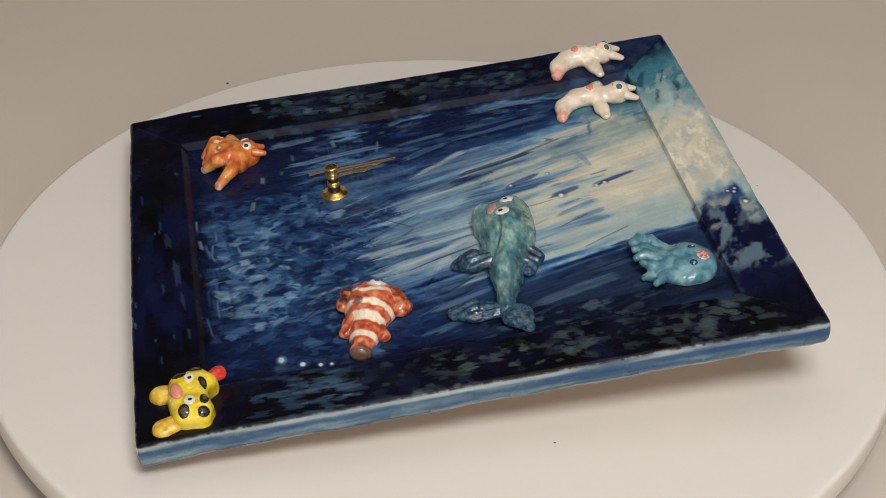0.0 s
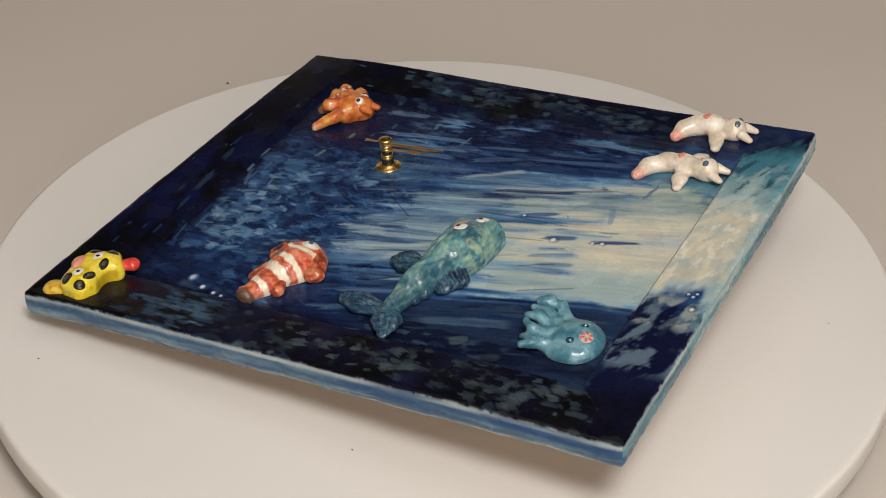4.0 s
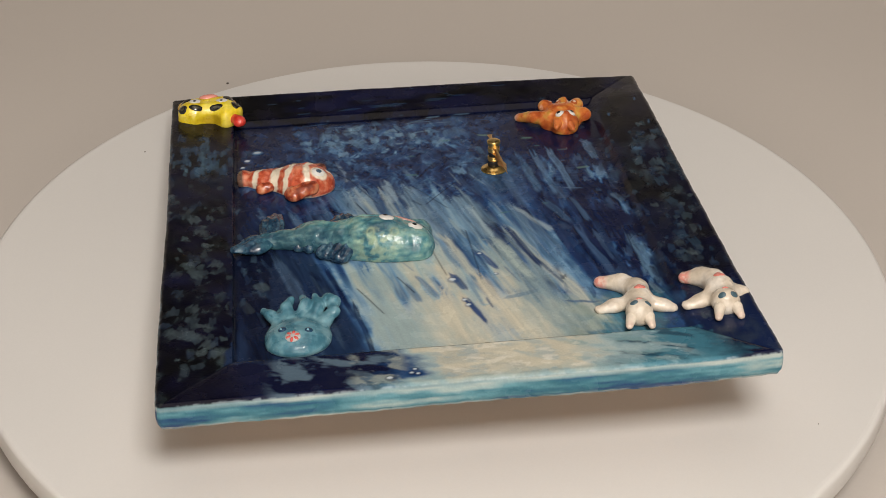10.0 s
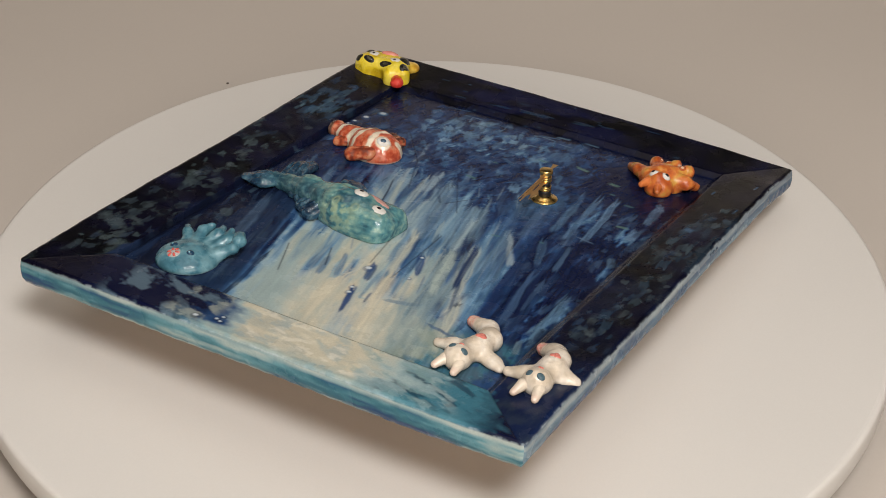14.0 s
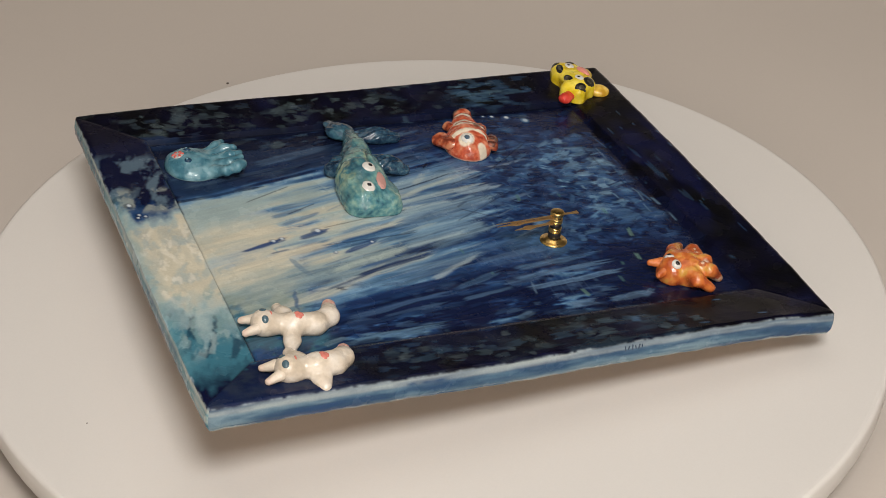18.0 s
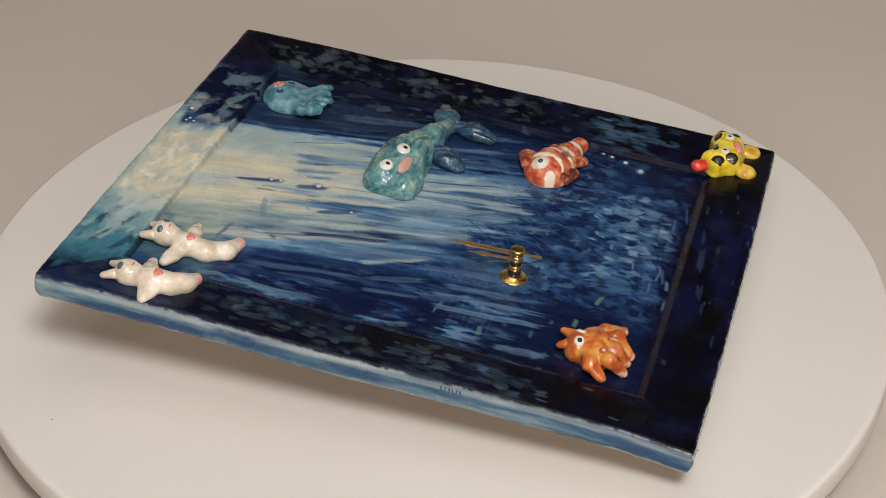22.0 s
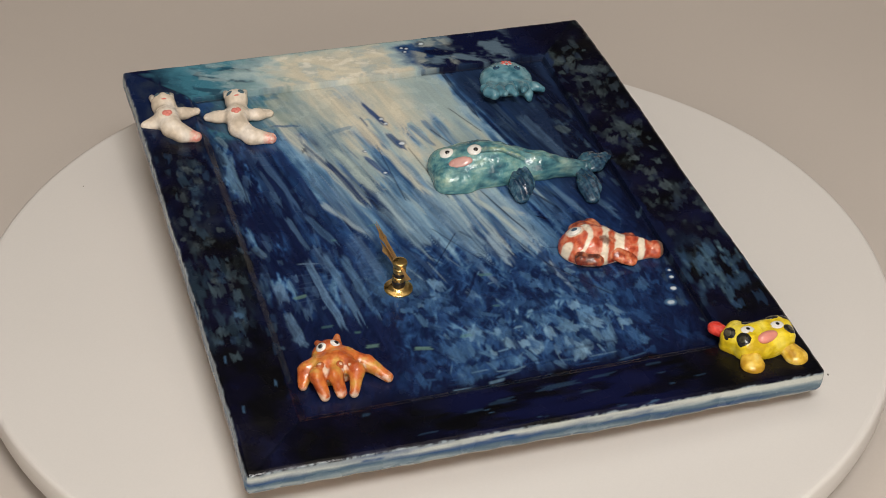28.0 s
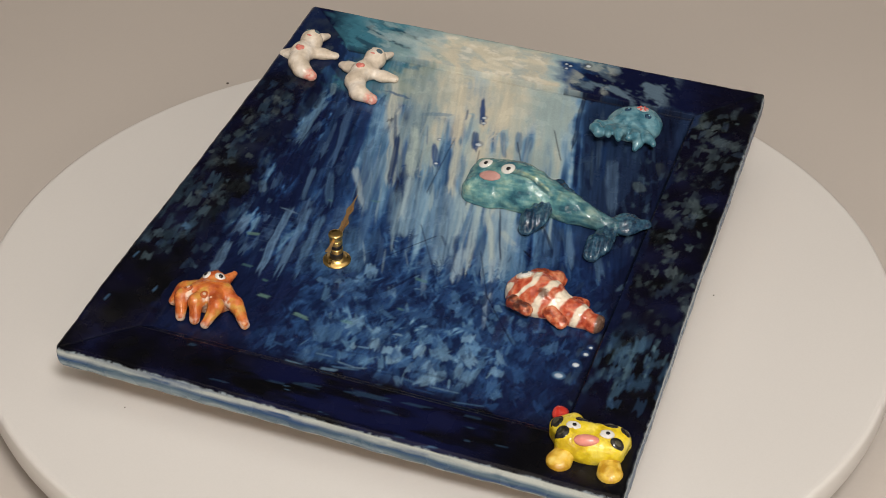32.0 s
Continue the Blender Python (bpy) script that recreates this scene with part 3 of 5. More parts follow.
    for u, v, ln, wd in ((14, -152, 34, 4), (42, -150, 22, 2.5), (-16, -156, 18, 4), (-34, -160, 16, 2), (-86, -148, 8, 3), (28, -160, 20, 2), (70, -148, 18, 2), (-60, -170, 22, 1.6), (90, -163, 10, 1.5)):
        stroke(u, v, ln, wd, 2, (0.035, 0.075, 0.13), 0.42, 0.8)
    # top border: navy, teal, cream where the light enters, blue, navy
    head = (~side) & (CV > 0)
    key = CU + 30 * (field(20, 8, -12, 120) - 0.5) + 10 * (field(6, 4, -20, 121) - 0.5)
    tone = np.stack([np.interp(key, [-150, -138, -118, -94, -72, -56, 14, 24, 34, 46, 105, 125], [c[k] for c in (NAVY, NAVY, TEAL, TEAL, PALE, CREAM, CREAM, PALE, BLUE, NAVY, NAVY, INK)]) for k in range(3)], -1)
    canvas[head] = tone[head]
    wash(head * soft(field(12, 6, -20, 122), 0.54, 0.66) * soft(CU, -128, -110) * soft(-60 - CU, 0, 20) * 0.6, NAVY)
    wash(head * soft(field(12, 5, -25, 123), 0.56, 0.68) * soft(CU, -120, -100) * soft(-66 - CU, 0, 20) * 0.6, PALE)
    wash(head * soft(field(17, 9, -24, 124, 4), 0.50, 0.64) * soft(CU, 30, 44) * soft(104 - CU, 0, 14) * 0.75, (0.12, 0.175, 0.22))
    wash(head * soft(field(13, 7, -28, 125, 4), 0.50, 0.62) * soft(CU, 28, 36) * soft(62 - CU, 0, 8) * 0.85, (0.27, 0.29, 0.26))
    wash(head * soft(field(16, 7, -10, 126), 0.50, 0.72) * soft(CU, -64, -48) * soft(24 - CU, 0, 14) * 0.45, (0.30, 0.33, 0.31))
    wash(head * soft(field(11, 5, -20, 127, 4), 0.52, 0.66) * soft(CU, -104, -90) * soft(-40 - CU, 0, 20) * 0.6, (0.20, 0.31, 0.30))
    wash(head * soft(field(12, 8, -30, 128, 4), 0.52, 0.64) * soft(CU, -70, -56) * soft(30 - CU, 0, 14) * 0.5, (0.30, 0.38, 0.39))
    wash(head * soft(field(9, 5, 0, 129, 4), 0.58, 0.68) * soft(CU, -64, -50) * soft(24 - CU, 0, 14) * 0.6, (0.72, 0.66, 0.54))
    wash(head * soft(CV + 8 * (field(10, 6, 0, 131) - 0.5), 168, 178) * soft(CU, -130, -110) * soft(60 - CU, 0, 30) * 0.55, (0.11, 0.26, 0.30))
    for i in range(70):
        u, v = brush.uniform(-140, 60), brush.uniform(IN_V + 3, HALF_V - 3)
        j, k = int((v + 180) * RES), int((u + 156) * RES)
        stroke(u, v, brush.uniform(8, 22), brush.uniform(2, 5), brush.normal(-12, 12), canvas[j, k].copy(), 0.6, 0.5, 0.2)
    for i in range(420):
        u, v = (brush.uniform(IN_U + 3, HALF_U - 2) * brush.choice([-1, 1])), brush.uniform(-100, 170)
        j, k = int((v + 180) * RES), int((u + 156) * RES)
        stroke(u, v, brush.uniform(4, 12), brush.uniform(2, 4.5), 84 + brush.normal(0, 14), canvas[j, k].copy(), 0.6, 0.5)
    rag = 18 * (field(16, 10, 80, 140, 4) - 0.5) * (1 - 0.75 * (head & (CU < 40))) - 3 * side
    edge = soft(np.maximum(du, dv) + rag, -2.5, 1.5)
    canvas[:] = water * (1 - edge[..., None]) + canvas * edge[..., None]
    relief[band] *= 0.6
    # white edge showing where the glaze thins along the lip
    lip = np.minimum(HALF_U + 0.3 - np.abs(CU), HALF_V + 0.3 - np.abs(CV))
    wear = fractal((CH, CW), 14.0, 21)
    m = np.clip((2.0 * wear - 0.45 - lip) / 0.5, 0, 1) * np.where(CV < -IN_V - 20, 0.6, 0.5) * soft(fractal((CH, CW), 5.0, 22), 0.25, 0.55)
    wash(m, (0.50, 0.57, 0.60))
    # the joint lines at the foot of the border and at the mitres
    d = np.maximum(du, dv)
    m = 0.92 * np.exp(-((d + 0.9) / 0.95) ** 2) * np.where((CV > 0) & (np.abs(CU + 30) < 62), 0.25, np.where((CU > 0) & (du > dv) | (CV > 0) & (dv > du), 1.0, 0.3)) * soft(field(30, 30, 0, 130), 0.2, 0.5)
    m = np.maximum(m, np.where((d > 1) & (d < 30), np.where(CU * CV > 0, 0.85, 0.35) * np.exp(-((du - dv) / 0.9) ** 2), 0))
    wash(m, (0.003, 0.004, 0.010))
    # fine scratched lines in the wet glaze
    for u, v, ln, ang in ((-16, 44, 60, -88), (6, 40, 60, -80), (44, 88, 34, -66), (24, 74, 22, -66), (-100, 20, 80, -90), (-104, 40, 60, -90), (-6, -30, 36, 52), (2, -28, 44, -60), (58, -70, 46, -52), (40, -40, 44, -66)):
        stroke(u, v, ln, 1.1, ang, NAVY, 1.0, 0.1, -0.4)
    # green dashes that mark the hours round the clock's centre
    for u, v, ln in DASHES:
        stroke(u, v, ln + 1.5, 3.0 if ln > 8 else 2.2, brush.normal(0, 6), (0.12, 0.21, 0.17) if ln > 8.5 else (0.08, 0.17, 0.16), 0.75 if ln > 8 else 0.6, 0.55, 0.3)
    # bubbles
    for u, v, r in ((-7.2, 99.8, 1.6), (-5.7, 94.5, 1.4), (-2.0, 72.7, 2.2), (-25.6, 69.4, 1.0), (-19.7, 46.3, 1.3), (107.1, -90.5, 2.2), (110.1, -81.5, 1.6), (111.3, -76, 1.2), (39.6, 170.5, 1.9), (28.8, 166.9, 1.3), (25.8, 168, 1.2), (27, 163.5, 1.2)):
        dot(u, v, r * 1.6, BLUE if v < 150 else NAVY, 0.5, 0.0)
        dot(u + 0.3 * r, v - 0.3 * r, r * 0.8, (0.62, 0.66, 0.68), 0.85, 0.5, 0.8)
    dot(101.6, -101.5, 3.6, STEEL, 0.7, 0.3, 0.8)
    dot(101.6, -101.8, 2.2, (0.5, 0.56, 0.6), 0.75, 0.5, 0.7)


paint_plate()
canvas = np.clip(canvas * (0.95, 1.0, 1.06), 0.0015, 0.9)


def sample(field, u, v):
    x, y = np.clip((u + 156) * RES - 0.5, 0, CW - 1.01), np.clip((v + 180) * RES - 0.5, 0, CH - 1.01)
    i, j = x.astype(int), y.astype(int)
    fx, fy = x - i, y - j
    if field.ndim == 3:
        fx, fy = fx[..., None], fy[..., None]
    return (field[j, i] * (1 - fx) + field[j, i + 1] * fx) * (1 - fy) + (field[j + 1, i] * (1 - fx) + field[j + 1, i + 1] * fx) * fy


clock = new("wall_clock")
tagged(clock, "glazed ceramic wall clock painted as deep sea with sculpted animals", "clock")


def wander(x, seed, shortest=0):
    """Uneven hand-rolled edge, in mm, along a side."""
    rng = np.random.default_rng(seed)
    total = np.zeros_like(x)
    for wave, size in ((120, 0.3), (47, 0.35), (19, 0.25), (8, 0.14)):
        turn = rng.uniform(0, 6.3)
        total += (wave > shortest) * size * np.sin(2 * np.pi * x / wave + turn)
    return total


# how far each side of the plate bulges out and lifts, in mm, as Legendre sums along the side
BULGE = {"right": (-0.25, -1.12, 0.37, -0.29, -0.49), "left": (-2.63, 0.98, 0.72, -0.07, 0.36), "top": (-0.77, 0.90, -0.14, 0.50, -0.24), "bottom": (-0.72, 2.05, -0.59, -0.06, 0.12)}
LIFT = {"right": (2.5, -1.08, -0.23, -0.34, -0.56), "left": (1.95, -0.33, 0.48, 1.15, -0.72), "top": (0.9, -0.12, 0.11, 0.12, 0.35), "bottom": (2.0, 0.91, -0.75, 0.32, -0.43)}


def outline(u, v):
    """The hand-rolled plate's outline: its sides bulge and lift, most near the edge."""
    eu, ev = np.clip((np.abs(u) - IN_U) / (HALF_U - IN_U), 0, 1), np.clip((np.abs(v) - IN_V) / (HALF_V - IN_V), 0, 1)
    su, sv = u / HALF_U, v / HALF_V
    lean = lambda table, s: np.polynomial.legendre.legval(s, table)
    ou = np.where(u > 0, lean(BULGE["right"], sv) + 0.35 * wander(v, 5, 0), -lean(BULGE["left"], sv) + 0.35 * wander(v, 6, 0))
    ov = np.where(v > 0, lean(BULGE["top"], su) + 0.35 * wander(u, 7, 0), -lean(BULGE["bottom"], su) + 0.35 * wander(u, 8, 0))
    hu = np.where(u > 0, lean(LIFT["right"], sv), lean(LIFT["left"], sv))
    hv = np.where(v > 0, lean(LIFT["top"], su), lean(LIFT["bottom"], su))
    total = np.maximum(eu + ev, 1e-6)
    h = np.maximum(eu, ev) * (eu * hu + ev * hv) / total
    return u + eu ** 1.5 * ou, v + ev ** 1.5 * ov, h


def build_plate():
    step = 0.5
    nu, nv = int(2 * HALF_U / step), int(2 * HALF_V / step)
    u, v = np.meshgrid(np.linspace(-HALF_U, HALF_U, nu), np.linspace(-HALF_V, HALF_V, nv))
    # rounded corners
    cu, cv = np.maximum(np.abs(u) - (HALF_U - 2.6), 0), np.maximum(np.abs(v) - (HALF_V - 2.6), 0)
    r = np.hypot(cu, cv)
    k = np.where((cu > 0) & (cv > 0), np.maximum(cu, cv) / np.maximum(r, 1e-6), 1.0)
    ru = np.sign(u) * (np.minimum(np.abs(u), HALF_U - 2.6) + cu * k)
    rv = np.sign(v) * (np.minimum(np.abs(v), HALF_V - 2.6) + cv * k)
    h = rest(u, v) + sample(relief, u, v) * 0.55 + 0.35 * (fractal(u.shape, 40.0, 5) - 0.5)
    colour = sample(canvas, u, v)
    bu, bv, bh = outline(ru, rv)
    pts = plate_space(np.stack([bu, bv, h + bh], -1)).reshape(-1, 3)
    colour = colour.reshape(-1, 3)
    sheet = pts.reshape(nv, nu, 3)
    facing = np.cross(np.gradient(sheet, axis=1), np.gradient(sheet, axis=0)).reshape(-1, 3)
    facing /= np.linalg.norm(facing, axis=1)[:, None]
    idx = np.arange(nu * nv).reshape(nv, nu)
    quads = np.stack([idx[:-1, :-1], idx[:-1, 1:], idx[1:, 1:], idx[1:, :-1]], -1)
    mu, mv = (u[:-1, :-1] + u[1:, 1:]) / 2, (v[:-1, :-1] + v[1:, 1:]) / 2
    du, dv = np.abs(mu) - IN_U, np.abs(mv) - IN_V
    inner = np.maximum(du, dv) < -4.0
    sides = du > dv
    for name, mask, label in (("painted_panel", inner, "flat panel painted with light rays falling through blue water"),
                              ("top_border", ~inner & ~sides & (mv > 0), "border painted cream and teal fading to navy"),
                              ("bottom_border", ~inner & ~sides & (mv < 0), "near-black navy border"),
                              ("left_border", ~inner & sides & (mu < 0), "navy border with grey-green dabs"),
                              ("right_border", ~inner & sides & (mu > 0), "black border with grey-green dabs")):
        q = quads[mask]
        used, inv = np.unique(q, return_inverse=True)
        me = mesh_of(name, pts[used], inv.reshape(q.shape), M_PLATE, colour[used])
        me.normals_split_custom_set_from_vertices(facing[used].tolist())
        child(name, me, clock, label)
    # the four edges, from the lip down to the back
    rows = np.array((0.0, 0.07, 0.15, 0.24, 0.33, 0.42, 0.51, 0.60, 0.69, 0.78, 0.87, 0.94, 1.0))
    for name, loop, tones in (("top_edge", idx[-1, :], (TEAL, (0.12, 0.28, 0.33), PALE)), ("bottom_edge", idx[0, ::-1], ((0.065, 0.115, 0.165), (0.135, 0.195, 0.24), (0.25, 0.31, 0.33))), ("left_edge", idx[::-1, 0], ((0.03, 0.075, 0.15), (0.07, 0.14, 0.22), (0.17, 0.26, 0.32))), ("right_edge", idx[:, -1], ((0.05, 0.10, 0.17), (0.11, 0.18, 0.25), (0.20, 0.28, 0.33)))):
        lu, lv = ru.ravel()[loop], rv.ravel()[loop]
        bu, bv, bh = outline(lu, lv)
        lh = h.ravel()[loop] + bh
        n = len(loop)
        cx, cy = np.sign(lu) * cu.ravel()[loop], np.sign(lv) * cv.ravel()[loop]
        out = np.stack([cx, cy], -1) / np.maximum(np.hypot(cx, cy), 1e-6)[:, None]
        noise_rows = fractal((len(rows), n), (4.0, 120.0), hash_of(name), 3)
        fine = fractal((len(rows), n), (1.6, 30.0), hash_of(name) + 5, 3)
        vs, cs = [], []
        for k, f in enumerate(rows):
            bulge = 0.7 * math.sin(math.pi * min(1, f * 1.15)) - 1.4 * max(0, f - 0.8) / 0.2
            hh = lh * (1 - f) + (-13.4 + bh + 0.5 * wander(lu + lv, 31)) * f
            vs.append(plate_space(np.stack([bu + out[:, 0] * bulge, bv + out[:, 1] * bulge, hh], -1)))
            c = ramp(np.clip(noise_rows[k] * 1.2 - 0.1 + 0.45 * (fine[k] - 0.5) + 0.35 * max(0, 0.3 - f), 0, 1), [(0.15, BLUE), (0.40, tones[0]), (0.62, tones[1]), (0.85, tones[2])])
            reach = {"bottom_edge": 0.36, "left_edge": 0.34, "right_edge": 0.24, "top_edge": 0.25}[name]
            worn = np.clip((fine[k] * 0.7 + noise_rows[2] * 0.5 - 0.40 + 0.25 * (reach - f) / reach) / 0.16, 0, 1) * np.clip((reach - f) / 0.08, 0, 1) * (0.95 if name == "bottom_edge" else 0.5) * np.clip(noise_rows[k] * 2.4 - (0.1 if name == "bottom_edge" else 0.5), 0, 1)
            worn = np.maximum(worn, 0.6 * (f > 0.9) * np.clip(fine[k] * 3 - 0.9, 0, 1))[:, None]
            c = c * (1 - worn) + np.array((0.46, 0.49, 0.46)) * worn
            if k == 0:
                c = colour[loop]
            cs.append(c)
        grid = np.arange(n * len(rows)).reshape(len(rows), n)
        faces = np.stack([grid[:-1, :-1], grid[1:, :-1], grid[1:, 1:], grid[:-1, 1:]], -1).reshape(-1, 4)
        if name == "top_edge":
            faces = faces[:, ::-1]
        child(name, mesh_of(name, np.concatenate(vs), faces, M_PLATE, np.concatenate(cs)), clock, "streaky slate-blue glazed edge" if name != "top_edge" else "streaky teal and cream glazed edge")
    back = [(-HALF_U + 5, -HALF_V + 4, -7.6), (HALF_U - 4, -HALF_V + 4, -7.6), (HALF_U - 4, HALF_V - 4, -7.6), (-HALF_U + 5, HALF_V - 4, -7.6)]
    child("back", mesh_of("back", plate_space(back), [(3, 2, 1, 0)], gloss("bare_clay", (0.60, 0.40, 0.24), 0.6), smooth=False), clock)


def scratch_marks():
    """A short row of scratched marks in the glaze of the left edge."""
    for i, (dv, tall, lean) in enumerate(((0, 3.0, 0.5), (2.0, 2.4, -0.6), (4.2, 3.2, 0.3), (6.0, 2.2, 0.8), (8.0, 2.8, -0.4), (9.8, 2.0, 0.2))):
        v = MARK_V - dv
        at = outline(np.array([-HALF_U]), np.array([v]))
        u0, h0 = float(at[0][0]), float(at[2][0]) - 3.0
        bm = bmesh.new()
        for du in (0.0, -0.78):
            for a, b in ((-0.3, -0.5), (0.3, -0.5), (0.3, 0.5), (-0.3, 0.5)):
                bm.verts.new(plate_space((u0 + du, v + a + lean * b, h0 + b * tall)))
        bm.verts.ensure_lookup_table()
        for q in ((0, 1, 2, 3), (7, 6, 5, 4), (0, 4, 5, 1), (1, 5, 6, 2), (2, 6, 7, 3), (3, 7, 4, 0)):
            bm.faces.new([bm.verts[k] for k in q])
        part("scratch_mark", bm, gloss("dark_scratch", (0.02, 0.045, 0.09), 0.3), clock, smooth=False)


MARK_V = -46.0


def hash_of(text):
    return sum(ord(c) * (i + 3) for i, c in enumerate(text)) % 997


build_plate()
scratch_marks()

# housing of the movement under the plate, on which the clock rests
hb = bmesh.new()
lower, upper = [], []
for a, b in ((-92, -100), (60, -100), (60, 70), (-92, 70)):
    p = plate_space((a, b, -7.6))
    upper.append(hb.verts.new(p))
    lower.append(hb.verts.new((p[0], p[1], 0.0)))
hb.faces.new(upper)
hb.faces.new(lower)
for i in range(4):
    hb.faces.new((lower[i], lower[(i + 1) % 4], upper[(i + 1) % 4], upper[i]))
part("movement_housing", hb, M_PLASTIC, clock, "black plastic movement housing under the plate", smooth=False)

# ---- the clock shaft and its pointers ----
SHAFT = Matrix.Translation(plate_space((-41.3, -56.0, PANEL))) @ Matrix(((P_U[0], P_V[0], P_N[0]), (P_U[1], P_V[1], P_N[1]), (P_U[2], P_V[2], P_N[2]))).to_4x4() @ Matrix.Scale(0.001, 4)


def on_shaft(bm, turn=0.0):
    bm.transform(SHAFT @ Matrix.Rotation(radians(turn), 4, "Z"))
    return bm


spindle = part("spindle", on_shaft(lathe([(2.9, 2.6), (3.1, 3.0), (3.1, 9.4), (2.7, 9.7), (2.7, 12.4), (3.1, 12.6), (3.1, 17.4), (2.9, 17.6)])), M_BRASS, clock, "threaded brass spindle")
part("washer", on_shaft(lathe([(7.3, 0.0), (7.9, 0.3), (7.9, 0.8), (7.5, 1.1), (6.2, 1.3), (5.2, 1.9), (4.6, 2.5), (4.0, 2.8), (3.2, 2.9)], 64)), M_BRASS, spindle, "round dished brass washer")
part("rubber_ring", on_shaft(lathe([(3.2, 2.8), (3.6, 3.0), (3.7, 6.3), (3.5, 6.7), (3.0, 6.8)])), M_RUBBER, spindle, "black rubber ring")
part("nut", on_shaft(lathe([(3.1, 6.7), (3.7, 6.9), (3.7, 7.9), (3.4, 8.1), (3.7, 8.3), (3.7, 9.2), (3.3, 9.5), (2.7, 9.6)])), M_BRASS, spindle, "grooved brass nut")
# Black sleeve added for the shade on the spindle below the collar.
part("shade_sleeve", on_shaft(lathe([(2.8, 9.6), (3.2, 9.7), (3.2, 12.2), (2.8, 12.3)])), M_RUBBER, spindle, "black sleeve standing in for shade under the hand's collar")
part("collar", on_shaft(lathe([(2.9, 12.3), (3.6, 12.5), (3.6, 13.6), (3.3, 13.8), (3.6, 14.0), (3.6, 15.2), (3.2, 15.5), (2.9, 15.6)])), M_BRASS, spindle, "brass collar")
part("cap", on_shaft(lathe([(2.9, 16.9), (3.8, 17.1), (4.0, 17.4), (4.0, 19.1), (3.8, 19.5), (3.2, 19.65), (0.4, 19.7)])), M_BRASS, spindle, "flat-topped brass cap")


def hand_mesh(outline_pts, z, thick=0.35):
    bm = bmesh.new()
    top = [bm.verts.new((x, y, z + thick)) for x, y in outline_pts]
    low = [bm.verts.new((x, y, z)) for x, y in outline_pts]
    n = len(top)
    bm.faces.new(top)
    bm.faces.new(low[::-1])
    for i in range(n):
        bm.faces.new((low[i], low[(i + 1) % n], top[(i + 1) % n], top[i]))
    return bm


def mirrored(right):
    return right + [(-x, y) for x, y in reversed(right)]


part("hour_hand", on_shaft(hand_mesh(mirrored([(2.2, -2.4), (3.2, 0), (2.2, 2.6), (1.0, 6), (1.0, 14), (2.0, 17), (2.2, 19), (0.9, 21.5), (0.5, 24), (0.1, 27)]), 12.2), 6.5), M_HAND, spindle, "short gilt hour hand", smooth=False)
part("minute_hand", on_shaft(hand_mesh(mirrored([(2.0, -2.4), (3.0, 0), (2.0, 2.6), (0.9, 6), (1.1, 22), (1.9, 25), (1.9, 27), (0.8, 30), (0.1, 38)]), 15.7), 4.5), M_HAND, spindle, "gilt minute hand", smooth=False)
part("second_hand", on_shaft(hand_mesh(mirrored([(1.6, -13.5), (0.9, -9), (0.7, -3), (1.4, 0), (0.7, 3), (0.5, 20), (0.15, 38.5)]), 17.0, 0.25), 3.5), M_HAND, spindle, "thin gilt second hand", smooth=False)


# ---- sculpted animals: soft unions of rounded limbs, meshed on a grid ----
def limb(p0, r0, p1, r1, flat=1.0):
    p0, p1 = np.array(p0, float), np.array(p1, float)

    def f(q):
        s = np.array((1, 1, 1 / flat))
        d = (p1 - p0)
        t = np.clip(((q - p0) @ d) / (d @ d), 0, 1)
        e = (q - p0 - t[..., None] * d) * s
        return np.sqrt((e * e).sum(-1)) - (r0 + (r1 - r0) * t)
    return f


def lump(c, radii, turn=0.0):
    c, radii = np.array(c, float), np.array(radii, float)
    ca, sa = math.cos(radians(turn)), math.sin(radians(turn))

    def f(q):
        e = q - c
        e = np.stack([e[..., 0] * ca + e[..., 1] * sa, -e[..., 0] * sa + e[..., 1] * ca, e[..., 2]], -1) / radii
        k = np.sqrt((e * e).sum(-1))
        return (k - 1) * radii.min()
    return f


def brick_form(c, half, rnd, turn=0.0):
    c, half = np.array(c, float), np.array(half, float)
    ca, sa = math.cos(radians(turn)), math.sin(radians(turn))

    def f(q):
        e = q - c
        e = np.abs(np.stack([e[..., 0] * ca + e[..., 1] * sa, -e[..., 0] * sa + e[..., 1] * ca, e[..., 2]], -1)) - (half - rnd)
        return np.sqrt((np.maximum(e, 0) ** 2).sum(-1)) + np.minimum(e.max(-1), 0) - rnd
    return f


def union(forms, k=2.5, floor=PANEL):
    def f(q):
        d = forms[0](q)
        for g in forms[1:]:
            e = g(q)
            m = np.clip(0.5 + 0.5 * (e - d) / k, 0, 1)
            d = e * (1 - m) + d * m - k * m * (1 - m)
        return np.maximum(d, floor - q[..., 2])
    return f


